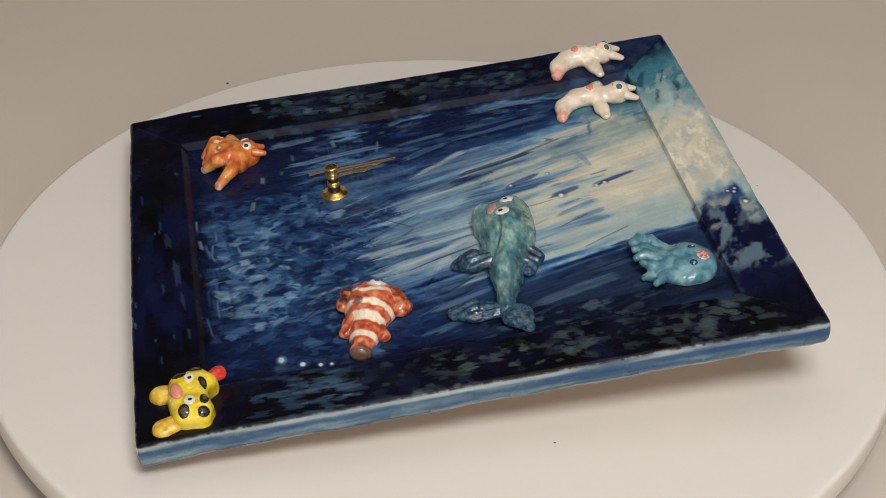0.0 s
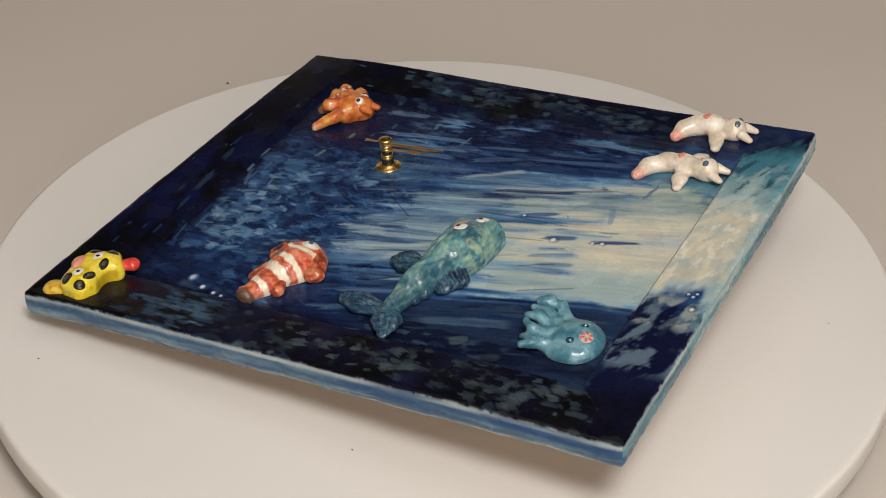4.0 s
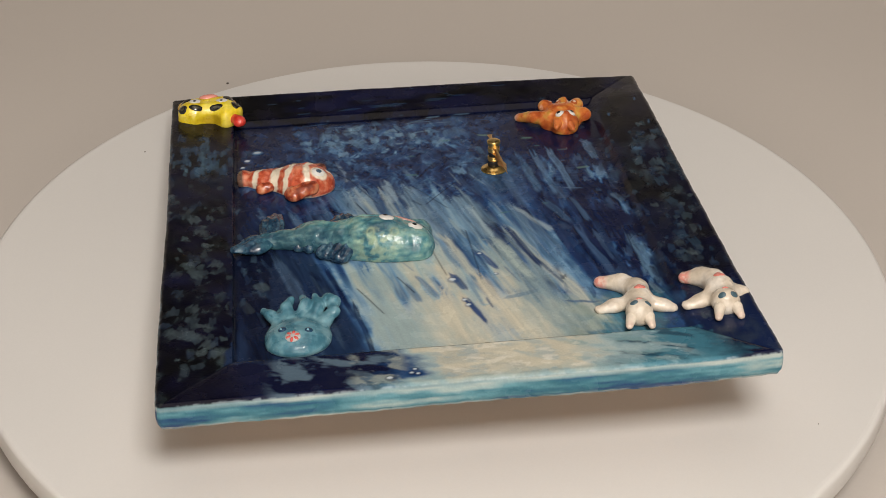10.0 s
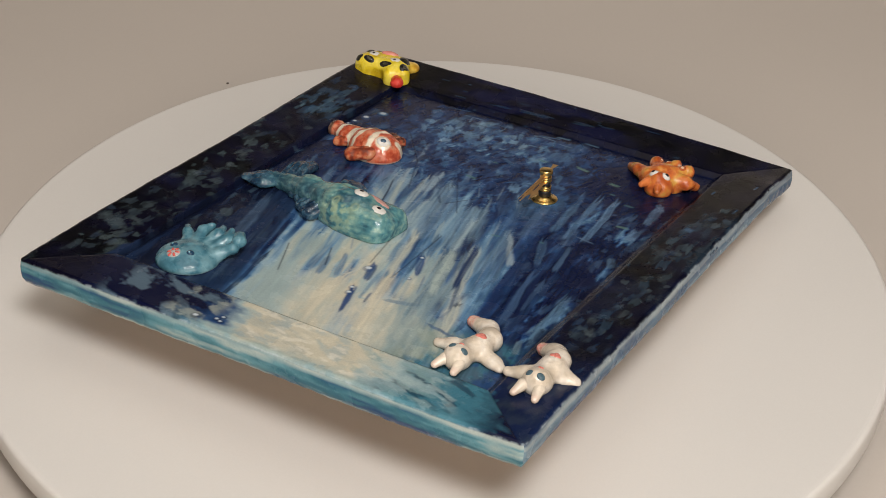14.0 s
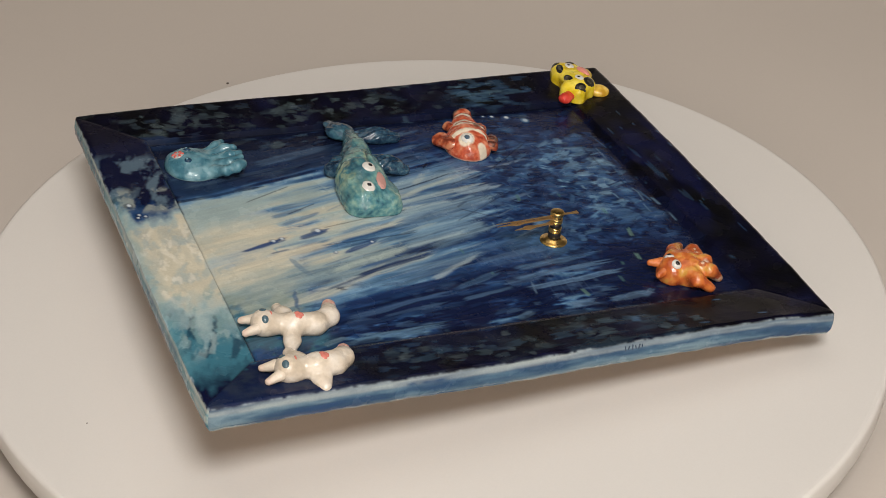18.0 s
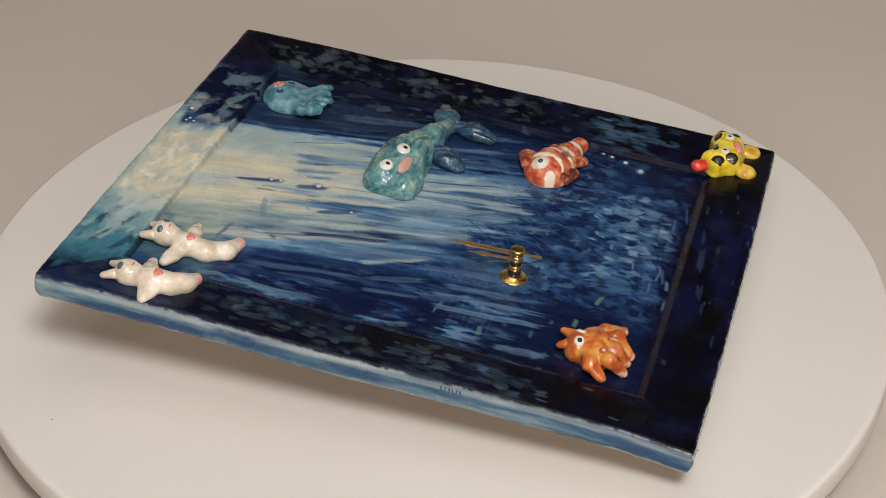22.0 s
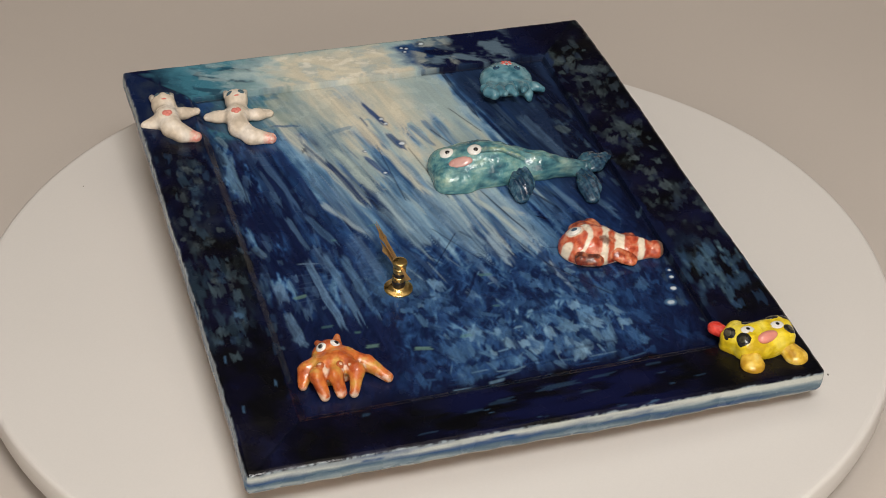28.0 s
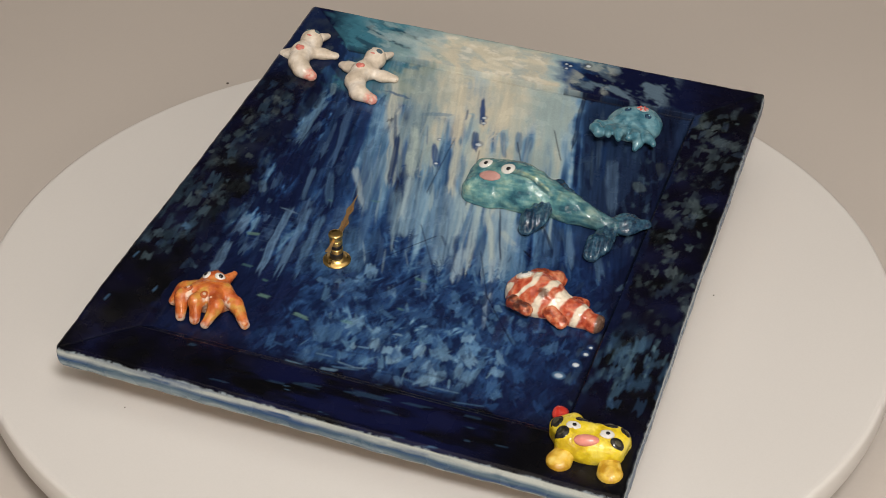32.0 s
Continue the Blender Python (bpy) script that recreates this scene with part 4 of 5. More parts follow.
def net(f, low, high, step):
    """Surface net of f = 0 inside the box."""
    ax = [np.arange(a, b + step, step) for a, b in zip(low, high)]
    q = np.stack(np.meshgrid(*ax, indexing="ij"), -1)
    val = f(q)
    nx, ny, nz = val.shape
    pos = np.zeros((nx - 1, ny - 1, nz - 1, 3))
    cnt = np.zeros((nx - 1, ny - 1, nz - 1))
    corners = [(i, j, k) for i in (0, 1) for j in (0, 1) for k in (0, 1)]
    cut = lambda a, c: a[c[0]:c[0] + nx - 1, c[1]:c[1] + ny - 1, c[2]:c[2] + nz - 1]
    for a in corners:
        for axis in range(3):
            if a[axis]:
                continue
            b = tuple(a[i] + (i == axis) for i in range(3))
            va, vb = cut(val, a), cut(val, b)
            hit = (va < 0) != (vb < 0)
            t = np.where(hit, va / np.where(hit, va - vb, 1), 0)
            p = np.array(a, float) + t[..., None] * (np.array(b) - np.array(a))
            pos += np.where(hit[..., None], p, 0)
            cnt += hit
    live = cnt > 0
    ident = -np.ones(live.shape, int)
    ident[live] = np.arange(live.sum())
    base = np.stack(np.meshgrid(*[np.arange(n - 1) for n in (nx, ny, nz)], indexing="ij"), -1)
    verts = (base[live] + pos[live] / cnt[live][:, None]) * step + np.array(low)
    faces = []
    for axis in range(3):
        o1, o2 = [i for i in range(3) if i != axis]
        a = np.moveaxis(val, (axis, o1, o2), (0, 1, 2))
        ids = np.moveaxis(ident, (axis, o1, o2), (0, 1, 2))
        s0, s1 = a[:-1, 1:-1, 1:-1] < 0, a[1:, 1:-1, 1:-1] < 0
        quad = np.stack([ids[:, :-1, :-1], ids[:, 1:, :-1], ids[:, 1:, 1:], ids[:, :-1, 1:]], -1)
        ahead, behind = quad[s0 & ~s1], quad[~s0 & s1]
        if axis == 1:
            ahead, behind = behind, ahead
        faces += [ahead, behind[:, ::-1]]
    faces = np.concatenate(faces)
    return verts, faces[(faces >= 0).all(1)]


def figure(name, f, low, high, paint, parent, label="", step=0.75, mat=None, lumpy=0.0, carve=None):
    verts, faces = net(f, low, high, step)
    if carve:
        verts[:, 2] -= carve(verts)
    if lumpy:
        wob = np.array([[noise.noise(Vector(p) * 0.16), noise.noise(Vector(p) * 0.16 + Vector((9, 0, 0))), noise.noise(Vector(p) * 0.16 + Vector((0, 9, 0)))] for p in verts])
        fine = np.array([noise.noise(Vector(p) * 0.5 + Vector((5, 5, 0))) for p in verts])
        wob[:, 2] += 0.45 * fine
        verts = verts + wob * lumpy * np.clip((verts[:, 2:3] - low[2] - 1) / 3, 0, 1)
    me = mesh_of(name, plate_space(verts), faces, mat or M_CLAY, np.clip(paint(verts), 0.004, 0.9))
    return child(name, me, parent, label)


def surface(f, u, v, top=40.0):
    """The highest point of a form over (u, v), and its normal."""
    hs = np.arange(top, -6, -0.1)
    d = f(np.stack([np.full_like(hs, u), np.full_like(hs, v), hs], -1))
    inside = np.nonzero(d < 0)[0]
    h = hs[inside[0]] if len(inside) else 0.0
    p = np.array((u, v, h))
    g = np.array([f((p + e)[None])[0] - f((p - e)[None])[0] for e in np.eye(3) * 0.3])
    return p, g / np.linalg.norm(g)


def button(name, f, u, v, ru, rv, thick, mat, parent, turn=0.0, label="", sink=0.15):
    """A thin raised spot of glaze or clay, lying on a form."""
    p, n = surface(f, u, v)
    x = np.cross((0, 1, 0), n)
    x /= np.linalg.norm(x)
    y = np.cross(n, x)
    bm = bmesh.new()
    sides, rings = 20, [(1.0, -0.4), (1.0, 0.15), (0.86, 0.6), (0.55, 0.9), (0.2, 1.0)]
    loops = []
    for r, z in rings:
        loops.append([])
        for i in range(sides):
            a = 2 * math.pi * i / sides
            cx, cy = ru * r * math.cos(a), rv * r * math.sin(a)
            ct, st = math.cos(radians(turn)), math.sin(radians(turn))
            q = p + x * (cx * ct - cy * st) + y * (cx * st + cy * ct)
            s = q - n * 2
            # follow the form below
            for _ in range(5):
                s = s - n * f(s[None])[0]
            loops[-1].append(bm.verts.new(plate_space(s + n * (z * thick + (1 - r) * sink))))
    for a, b in zip(loops, loops[1:]):
        for i in range(sides):
            bm.faces.new((a[i], a[(i + 1) % sides], b[(i + 1) % sides], b[i]))
    bm.faces.new(loops[-1])
    bm.faces.new(loops[0][::-1])
    return part(name, bm, mat, parent, label)


def mottle(q, scale, seed):
    o = Vector((seed * 7.3, seed * 3.1, seed))
    return np.array([noise.fractal(Vector(p) * scale + o, 1.0, 2.0, 4) for p in q]) * 0.5 + 0.5


EYE_WHITE, EYE_DARK = (0.66, 0.65, 0.62), (0.012, 0.012, 0.014)


def eye(f, u, v, r, parent):
    return button("eye", f, u, v, r, r * 0.95, 0.7, gloss("eye_white_glaze", EYE_WHITE), parent, label="white glazed eye with a dark pupil")


def pupil(f, u, v, r, parent, thick=1.0):
    return button("pupil", f, u, v, r, r, thick, gloss("black_glaze", EYE_DARK), parent, sink=0.0)


# whale
def build_whale():
    torso = [brick_form((18.5, 32.2, -1), (13.0, 16.3, 10.4), 8.5, -8), limb((15.5, 39.0, 2.5), 9.0, (36, 35.5, 4.0), 12.4, 1.0), lump((35, 32.6, 0.5), (23, 14.6, 15.6), -13), limb((48, 31.5, 2), 12.2, (70, 25, 3), 7.6, 1.12), limb((70, 25, 3), 7.6, (98, 19.8, 0), 4.9, 1.0)]
    f = union(torso, 6.0)

    def paint(q):
        a, b = mottle(q, 0.10, 1), mottle(q, 0.28, 2)
        along = mottle(q * np.array((0.35, 1.0, 1.0)), 0.16, 3)
        pulls = mottle(q * np.array((0.22, 1.0, 1.2)), 0.42, 9)
        c = ramp(0.30 * a + 0.15 * b + 0.25 * along + 0.30 * pulls, [(0.32, (0.026, 0.090, 0.130)), (0.43, (0.060, 0.185, 0.220)), (0.55, (0.125, 0.275, 0.275)), (0.67, (0.24, 0.375, 0.315)), (0.80, (0.38, 0.47, 0.36))])
        crest = 33.0 - 0.36 * (q[:, 0] - 45)
        flank = (np.clip((q[:, 1] - crest - 2 + 5 * (b - 0.5)) / 4, 0, 1) * np.clip((q[:, 0] - 47 + 20 * (a - 0.5)) / 12, 0, 1) * 0.7)[:, None]
        c = c * (1 - flank) + ramp(b, [(0.3, (0.014, 0.04, 0.075)), (0.55, (0.035, 0.09, 0.13)), (0.75, (0.10, 0.19, 0.22))]) * flank
        tail = np.clip((q[:, 0] - 62 + 14 * (b - 0.5)) / 30, 0, 1)[:, None] * 0.8
        c = c * (1 - tail) + ramp(pulls, [(0.35, (0.014, 0.050, 0.085)), (0.6, (0.045, 0.125, 0.16)), (0.8, (0.12, 0.22, 0.23))]) * tail
        # yellow-green glaze rubbed over the back of the head, with two rings
        patch = np.exp(-((q[:, 0] - 37) / 13) ** 2 - ((q[:, 1] - 46) / 4.5) ** 2) * np.clip((b - 0.36) / 0.18, 0, 1)
        for ru, rv in ((27, 43.5), (40, 43)):
            patch = np.maximum(patch, np.exp(-((np.hypot(q[:, 0] - ru, q[:, 1] - rv) - 2.0) / 0.7) ** 2))
        c = c * (1 - 0.55 * patch[:, None]) + np.array((0.40, 0.47, 0.27)) * 0.55 * patch[:, None]
        dark_brow = (0.6 * np.exp(-((q[:, 0] - 24) / 10) ** 2 - ((q[:, 1] - 38.5) / 4) ** 2))[:, None]
        c = c * (1 - dark_brow) + np.array((0.035, 0.095, 0.14)) * dark_brow
        # the mouth's line runs on along the side, edged with pale yellow
        line = seam_at(q[:, 0])
        reach = np.clip((q[:, 0] - 30) / 4, 0, 1) * np.clip((62 - q[:, 0]) / 6, 0, 1)
        groove = np.exp(-((q[:, 1] - line) / 0.6) ** 2) * reach
        rim = np.exp(-((q[:, 1] - line - 1.5) / 0.7) ** 2) * reach * np.clip(b * 2.4 - 0.5, 0, 1)
        c = c * (1 - 0.7 * rim[:, None]) + np.array((0.40, 0.44, 0.22)) * 0.7 * rim[:, None]
        return c * (1 - 0.65 * groove[:, None])

    def seam_at(u):
        return 29.5 - 0.012 * np.maximum(u - 34, 0) ** 2

    def crease(q):
        line = seam_at(q[:, 0])
        jaw = np.exp(-((q[:, 1] - line) / 0.9) ** 2) * np.clip((q[:, 0] - 28) / 4, 0, 1) * np.clip((62 - q[:, 0]) / 8, 0, 1)
        ribs = 0.25 * np.sin(q[:, 0] * 0.5 + q[:, 1] * 0.9 + 1.5 * np.sin(q[:, 0] * 0.21)) * np.clip((q[:, 0] - 48) / 10, 0, 1)
        return (1.5 * jaw + ribs) * np.clip((q[:, 2] + 1) / 4, 0, 1)
    whale = figure("whale", f, (-2, -2, PANEL - 1), (108, 66, 26), paint, clock, "blue-green glazed clay whale with yellow mottling", 0.8, M_WHALE, 0.8, crease)

    def dark(q):
        m = 0.6 * mottle(q * np.array((1.0, 0.5, 1.0)), 0.30, 5) + 0.4 * mottle(q, 0.8, 6)
        c = ramp(m, [(0.32, (0.007, 0.022, 0.050)), (0.5, (0.017, 0.050, 0.092)), (0.66, (0.034, 0.092, 0.145)), (0.82, (0.08, 0.15, 0.19))])
        etch = np.exp(-((mottle(q * np.array((1.0, 0.6, 1.0)), 0.22, 31) - 0.5) / 0.022) ** 2)[:, None] * 0.35
        return c * (1 - etch) + np.array((0.14, 0.22, 0.26)) * etch

    def teal(q):
        m = np.clip((q[:, 0] - 94) / 10, 0, 1)[:, None]
        return ramp(mottle(q, 0.25, 7), [(0.3, (0.022, 0.075, 0.12)), (0.7, (0.06, 0.17, 0.21))]) * (1 - m) + dark(q) * m

    def ridges(direction, wave, size):
        d = np.array(direction) / np.linalg.norm(direction)
        return lambda q: size * np.sin((q[:, :2] @ d) * 2 * math.pi / wave + 0.35 * np.sin(q[:, 0] * 0.7)) * np.clip((q[:, 2] + 2) / 3, 0, 1)

    def fan(roots, tips, r0, r1):
        """A pleated fin: ribs side by side from the back down to the panel."""
        return union([limb(a, r0, b, r1, 0.9) for a, b in zip(roots, tips)], 3.4)
    for name, form, lo, hi, paint_by, cut in (
            ("flipper", union([limb((57, 21, 5), 5.4, (53.5, 10, 3), 7.6, 0.55), limb((53.5, 10, 3), 7.6, (51, 2.5, 0), 4.8, 0.6)], 3), (40, -10, -4), (70, 34, 18), dark, ridges((1, 0.25), 4.2, 0.55)),
            ("flipper", union([limb((50, 36, 6), 5.2, (57, 42.5, 1.0), 6.8, 0.6), limb((58, 31, 5.5), 5.0, (65, 37.5, 0.6), 6.0, 0.58)], 4.0), (38, 22, -4), (80, 62, 18), dark, ridges((0.75, -0.66), 4.6, 0.5)),
            ("small_fin", fan([(67, 25, 7.0), (72, 23, 6.5)], [(74, 31.5, 0), (80, 28, -0.5)], 2.8, 3.2), (58, 18, -4), (88, 44, 14), dark, ridges((1, 0.3), 2.4, 0.25)),
            ("tail_fluke", union([limb((96, 18, 0), 5.0, (94, 3, 0.6), 7.0, 0.6), limb((94, 3, 0.6), 7.0, (92, -6.5, -0.5), 5.0, 0.66)], 3), (80, -18, -4), (108, 28, 12), dark, ridges((1, 0.1), 4.0, 0.5)),
            ("tail_fluke", union([limb((95, 20, 0.5), 5.6, (104, 24.5, 0.8), 8.2, 0.42), limb((104, 24.5, 0.8), 8.2, (114, 28.0, 1.0), 3.6, 0.55)], 3), (86, 10, -4), (124, 38, 14), teal, ridges((-0.4, 1), 4.4, 0.2))):
        figure(name, form, lo, hi, paint_by, whale, "dark blue ridged glaze", 0.7, M_WHALE, 0.6, cut)
    for u, v, pu, pv in ((14.8, 37.4, 15.4, 36.7), (30.2, 31.8, 30.8, 31.1)):
        eye(f, u, v, 4.3, whale)
        pupil(f, pu, pv, 1.7, whale, 1.15)
    button("mouth", f, 20.6, 27.4, 7.2, 3.3, 0.8, gloss("pink_glaze", (0.50, 0.28, 0.25), 0.25), whale, -14, "pale pink mouth")


# striped fish
def build_clownfish():
    body = [lump((73, -49.5, -1.0), (17.6, 14.6, 12.4), -11), limb((80, -52, 0.5), 10.8, (98, -57, -0.5), 7.2, 0.85), limb((98, -57, -0.5), 7.0, (107, -60, -0.5), 5.0, 0.95), lump((111, -60.5, 0), (3.0, 5.4, 4.4), -15)]
    f = union(body, 4.0)

    def paint(q):
        m, g = mottle(q, 0.22, 4), mottle(q, 0.5, 10)
        s = q[:, 0] - 0.36 * (q[:, 1] + 50) + 2.2 * (m - 0.5)
        s = s - np.where(s < 74, 0.010 * (q[:, 1] + 53) ** 2, 0)
        arc = q[:, 0] + 0.085 * np.maximum(-50 - q[:, 1], 0) ** 2 + 1.6 * (m - 0.5)
        w = np.clip((arc - 70.0) / 0.8, 0, 1) * np.clip((74.4 - arc) / 0.8, 0, 1)
        for a, b in ((79.5, 84.0), (87.5, 94.0), (101.5, 106.0)):
            w = np.maximum(w, np.clip((s - a) / 0.8, 0, 1) * np.clip((b - s) / 0.8, 0, 1))
        nose = np.clip((3.6 - np.hypot(q[:, 0] - 58.0, q[:, 1] + 53.0)) / 0.8, 0, 1)
        nose = np.maximum(nose, np.clip((5.2 - np.hypot(q[:, 0] - 65.0, q[:, 1] + 44.6)) / 0.8, 0, 1))
        w = np.maximum(w, nose) * np.clip(0.75 + g, 0, 1)
        c = ramp(0.7 * m + 0.3 * g, [(0.3, (0.34, 0.05, 0.025)), (0.5, (0.52, 0.10, 0.045)), (0.72, (0.62, 0.24, 0.14))])
        c = c * (1 - w[:, None]) + np.array((0.72, 0.64, 0.51)) * w[:, None]
        # dark outlines where the stripes meet
        for line in (84.8, 86.9, 94.6, 77.8):
            k = 0.6 * np.exp(-((s - line) / 0.5) ** 2)[:, None] * np.clip(g * 2 - 0.6, 0, 1)[:, None]
            c = c * (1 - k) + np.array((0.12, 0.03, 0.02)) * k
        spot = (0.85 * np.clip((3.1 - np.hypot(q[:, 0] - 78.7, (q[:, 1] + 56.7) * 0.85) + 2 * (g - 0.5)) / 0.9, 0, 1))[:, None]
        c = c * (1 - spot) + np.array((0.10, 0.035, 0.022)) * spot
        tip = np.clip((q[:, 0] - 109.5) / 1.2, 0, 1)[:, None]
        low = np.clip((-1.6 - q[:, 2]) / 0.8, 0, 1)[:, None]
        c = c * (1 - 0.7 * low) + np.array((0.66, 0.55, 0.45)) * 0.7 * low
        return c * (1 - tip) + (np.array((0.12, 0.07, 0.05)) * (0.5 + g[:, None])) * tip
    fish = figure("clownfish", f, (48, -76, PANEL - 1), (122, -26, 18), paint, clock, "orange-red and white striped glazed clay fish", 0.7, None, 0.9)

    def fin(brown):
        def tone(q):
            m = mottle(q, 0.25, 6)
            c = ramp(m, [(0.3, (0.22, 0.04, 0.02)), (0.5, (0.50, 0.10, 0.04)), (0.7, (0.62, 0.24, 0.12))])
            k = (brown * np.clip((q[:, 2] - 1.5) / 2.5, 0, 1) * np.clip(mottle(q, 0.3, 13) * 2 - 0.35, 0, 1))[:, None]
            return c * (1 - k) + np.array((0.08, 0.025, 0.018)) * k
        return tone
    for a, ra, b, rb, brown in (((71, -37.5, 3.0), 5.8, (80.5, -34.5, 1.0), 6.0, 0.35), ((64, -61.5, 2.8), 4.7, (71.5, -63.5, 2.2), 4.7, 1.0), ((85.5, -61, 2), 5.4, (92, -66, 0), 4.0, 0.2), ((95, -49, 0), 4.6, (99, -47, -1), 4.0, 0.1)):
        figure("fin", union([limb(a, ra, b, rb, 0.7)], 2), (min(a[0], b[0]) - 9, min(a[1], b[1]) - 9, PANEL - 1), (max(a[0], b[0]) + 9, max(a[1], b[1]) + 9, 15), fin(brown), fish, "orange-red glazed fin", 0.65, None, 0.9)
    button("eye", f, 64.8, -44.8, 4.2, 3.6, 0.7, gloss("eye_white_glaze", EYE_WHITE), fish, 20, label="white glazed eye with a blue-grey pupil")
    button("pupil", f, 65.0, -44.8, 2.2, 1.8, 1.2, gloss("blue_grey_glaze", (0.05, 0.09, 0.14)), fish, 20, sink=0.0)


# orange octopus
def build_orange_octopus():
    arms = [[(-99, -110, 4), (-107, -112.5, 4), (-110.5, -119.5, -0.5)], [(-97, -115, 6), (-104, -121.5, 6.5), (-101.5, -129.5, -0.5)], [(-92, -117, 6), (-95, -123, 7), (-93, -129.5, -0.5)],
            [(-87, -115.5, 6), (-83, -122, 6.5), (-86.5, -130.5, -0.5)], [(-85, -108, 4), (-76, -114, 3), (-66.5, -123.5, -1)]]
    forms = [lump((-92, -112, 1), (14.0, 9.5, 10.2), 10), lump((-93, -103.5, 1.5), (9.0, 7.5, 9.2), 0)]
    for a, b, c in arms:
        forms += [limb(a, 4.6, b, 3.9), limb(b, 3.9, c, 2.7)]
    f = union(forms, 1.6)

    def paint(q):
        m, g = mottle(q, 0.15, 3), mottle(q, 0.4, 8)
        c = ramp(m, [(0.28, (0.38, 0.075, 0.02)), (0.48, (0.52, 0.135, 0.03)), (0.62, (0.58, 0.19, 0.045)), (0.78, (0.56, 0.29, 0.06))])
        tips = np.clip((2.4 - q[:, 2]) / 2.0, 0, 1) * np.clip((-120 - q[:, 1]) / 3, 0, 1) * np.clip(g * 4 - 1.2, 0, 1)
        for cu, cv in ((-99.5, -120.5), (-89.5, -121.5), (-79, -117)):
            tips = np.maximum(tips, np.clip((2.6 - np.hypot(q[:, 0] - cu, (q[:, 1] - cv) * 0.7)) / 1.2, 0, 1) * np.clip(g * 5 - 1.9, 0, 1))
        return c * (1 - 0.8 * tips[:, None]) + np.array((0.72, 0.60, 0.48)) * 0.8 * tips[:, None]
    octo = figure("orange_octopus", f, (-120, -140, PANEL - 1), (-58, -86, 18), paint, clock, "orange glazed clay octopus with thick curled arms", 0.7, None, 0.6)

    for u, v, r in ((-101.5, -117.5, 2.2), (-91.2, -119.5, 2.0), (-86.5, -120.5, 1.6)):
        button("sucker", f, u, v, r, r * 1.2, 0.5, gloss("rust_glaze", (0.40, 0.10, 0.03)), octo, label="round sucker mark")
        button("sucker_middle", f, u, v, r * 0.55, r * 0.6, 0.9, gloss("peach_glaze", (0.62, 0.42, 0.30)), octo, sink=0.0)

    def horn(q):
        return ramp(mottle(q, 0.2, 7), [(0.3, (0.42, 0.09, 0.02)), (0.7, (0.60, 0.18, 0.05))])
    for a, b in (((-95, -99.5, 4), (-96.5, -93.8, 2.5)), ((-88, -99.5, 5), (-86, -93.6, 4.5))):
        figure("horn", union([limb(a, 3.2, b, 1.7)], 2), (a[0] - 9, a[1] - 7, PANEL - 1), (a[0] + 9, b[1] + 7, 12), horn, octo, "", 0.65, None, 0.3)
    for u, v, pu, pv in ((-97.5, -103.8, -97.4, -104.0), (-89.4, -103.0, -89.2, -103.3)):
        button("eye", f, u, v, 3.0, 2.8, 0.6, gloss("eye_white_glaze", EYE_WHITE), octo, label="white glazed eye with a dark pupil")
        pupil(f, pu, pv, 1.5, octo, 1.15)


# pale blue octopus
def build_blue_octopus():
    forms = [lump((83, 121, -1.5), (17.2, 16.0, 7.8), 0), lump((84, 127, -1.5), (14.6, 11.0, 7.4), 0)]
    arms = [[(94, 110, 1), (99, 105, 3), (103, 100.5, 3)], [(87, 109, 2), (89, 102, 5), (86, 97, 7)], [(80, 108, 2), (77, 101, 6), (79, 95, 6)], [(73, 109, 2), (69, 103, 5), (71, 96, 7)],
            [(67, 112, 1), (60, 107, 4), (60, 101, 6)], [(60, 101, 6), (63, 97.5, 6), (67, 100, 5)], [(90, 106, 1), (92, 101, 1), (91, 97, 0)]]
    near = lambda p: (83.5 + (p[0] - 83.5) * 0.84, p[1], p[2])
    for a, b, c in arms:
        forms += [limb(near(a), 3.8, near(b), 2.8), limb(near(b), 2.8, near(c), 2.0)]
    f = union(forms, 2.0)

    def paint(q):
        m = mottle(q, 0.16, 12)
        c = ramp(m, [(0.3, (0.045, 0.145, 0.20)), (0.5, (0.078, 0.205, 0.265)), (0.72, (0.145, 0.29, 0.345))])
        low = np.clip((-1.8 - q[:, 2]) / 0.8, 0, 1)[:, None]
        return c * (1 - 0.5 * low) + np.array((0.34, 0.45, 0.48)) * 0.5 * low
    octo = figure("blue_octopus", f, (50, 82, PANEL - 1), (110, 144, 14), paint, clock, "pale blue glazed clay octopus with a red flower mark", 0.7, None, 0.5)
    for u, v in ((77.5, 126.5), (90.8, 123.8)):
        button("eye", f, u, v, 2.2, 2.2, 0.7, gloss("deep_blue_glaze", (0.015, 0.05, 0.10)), octo, label="dark blue glazed eye")
        button("glint", f, u + 0.5, v + 0.3, 0.8, 0.8, 1.2, gloss("pale_blue_glaze", (0.20, 0.40, 0.50)), octo, sink=0.0)
    button("flower_ground", f, 85.7, 130.6, 4.1, 3.8, 0.45, gloss("cream_glaze", (0.40, 0.40, 0.40)), octo, label="cream patch under the flower")
    for i in range(6):
        a = radians(60 * i + 15)
        button("petal", f, 85.7 + 2.2 * math.cos(a), 130.6 + 2.2 * math.sin(a), 1.5, 0.85, 0.9, gloss("red_glaze", (0.55, 0.10, 0.085)), octo, 60 * i + 15, sink=0.0)


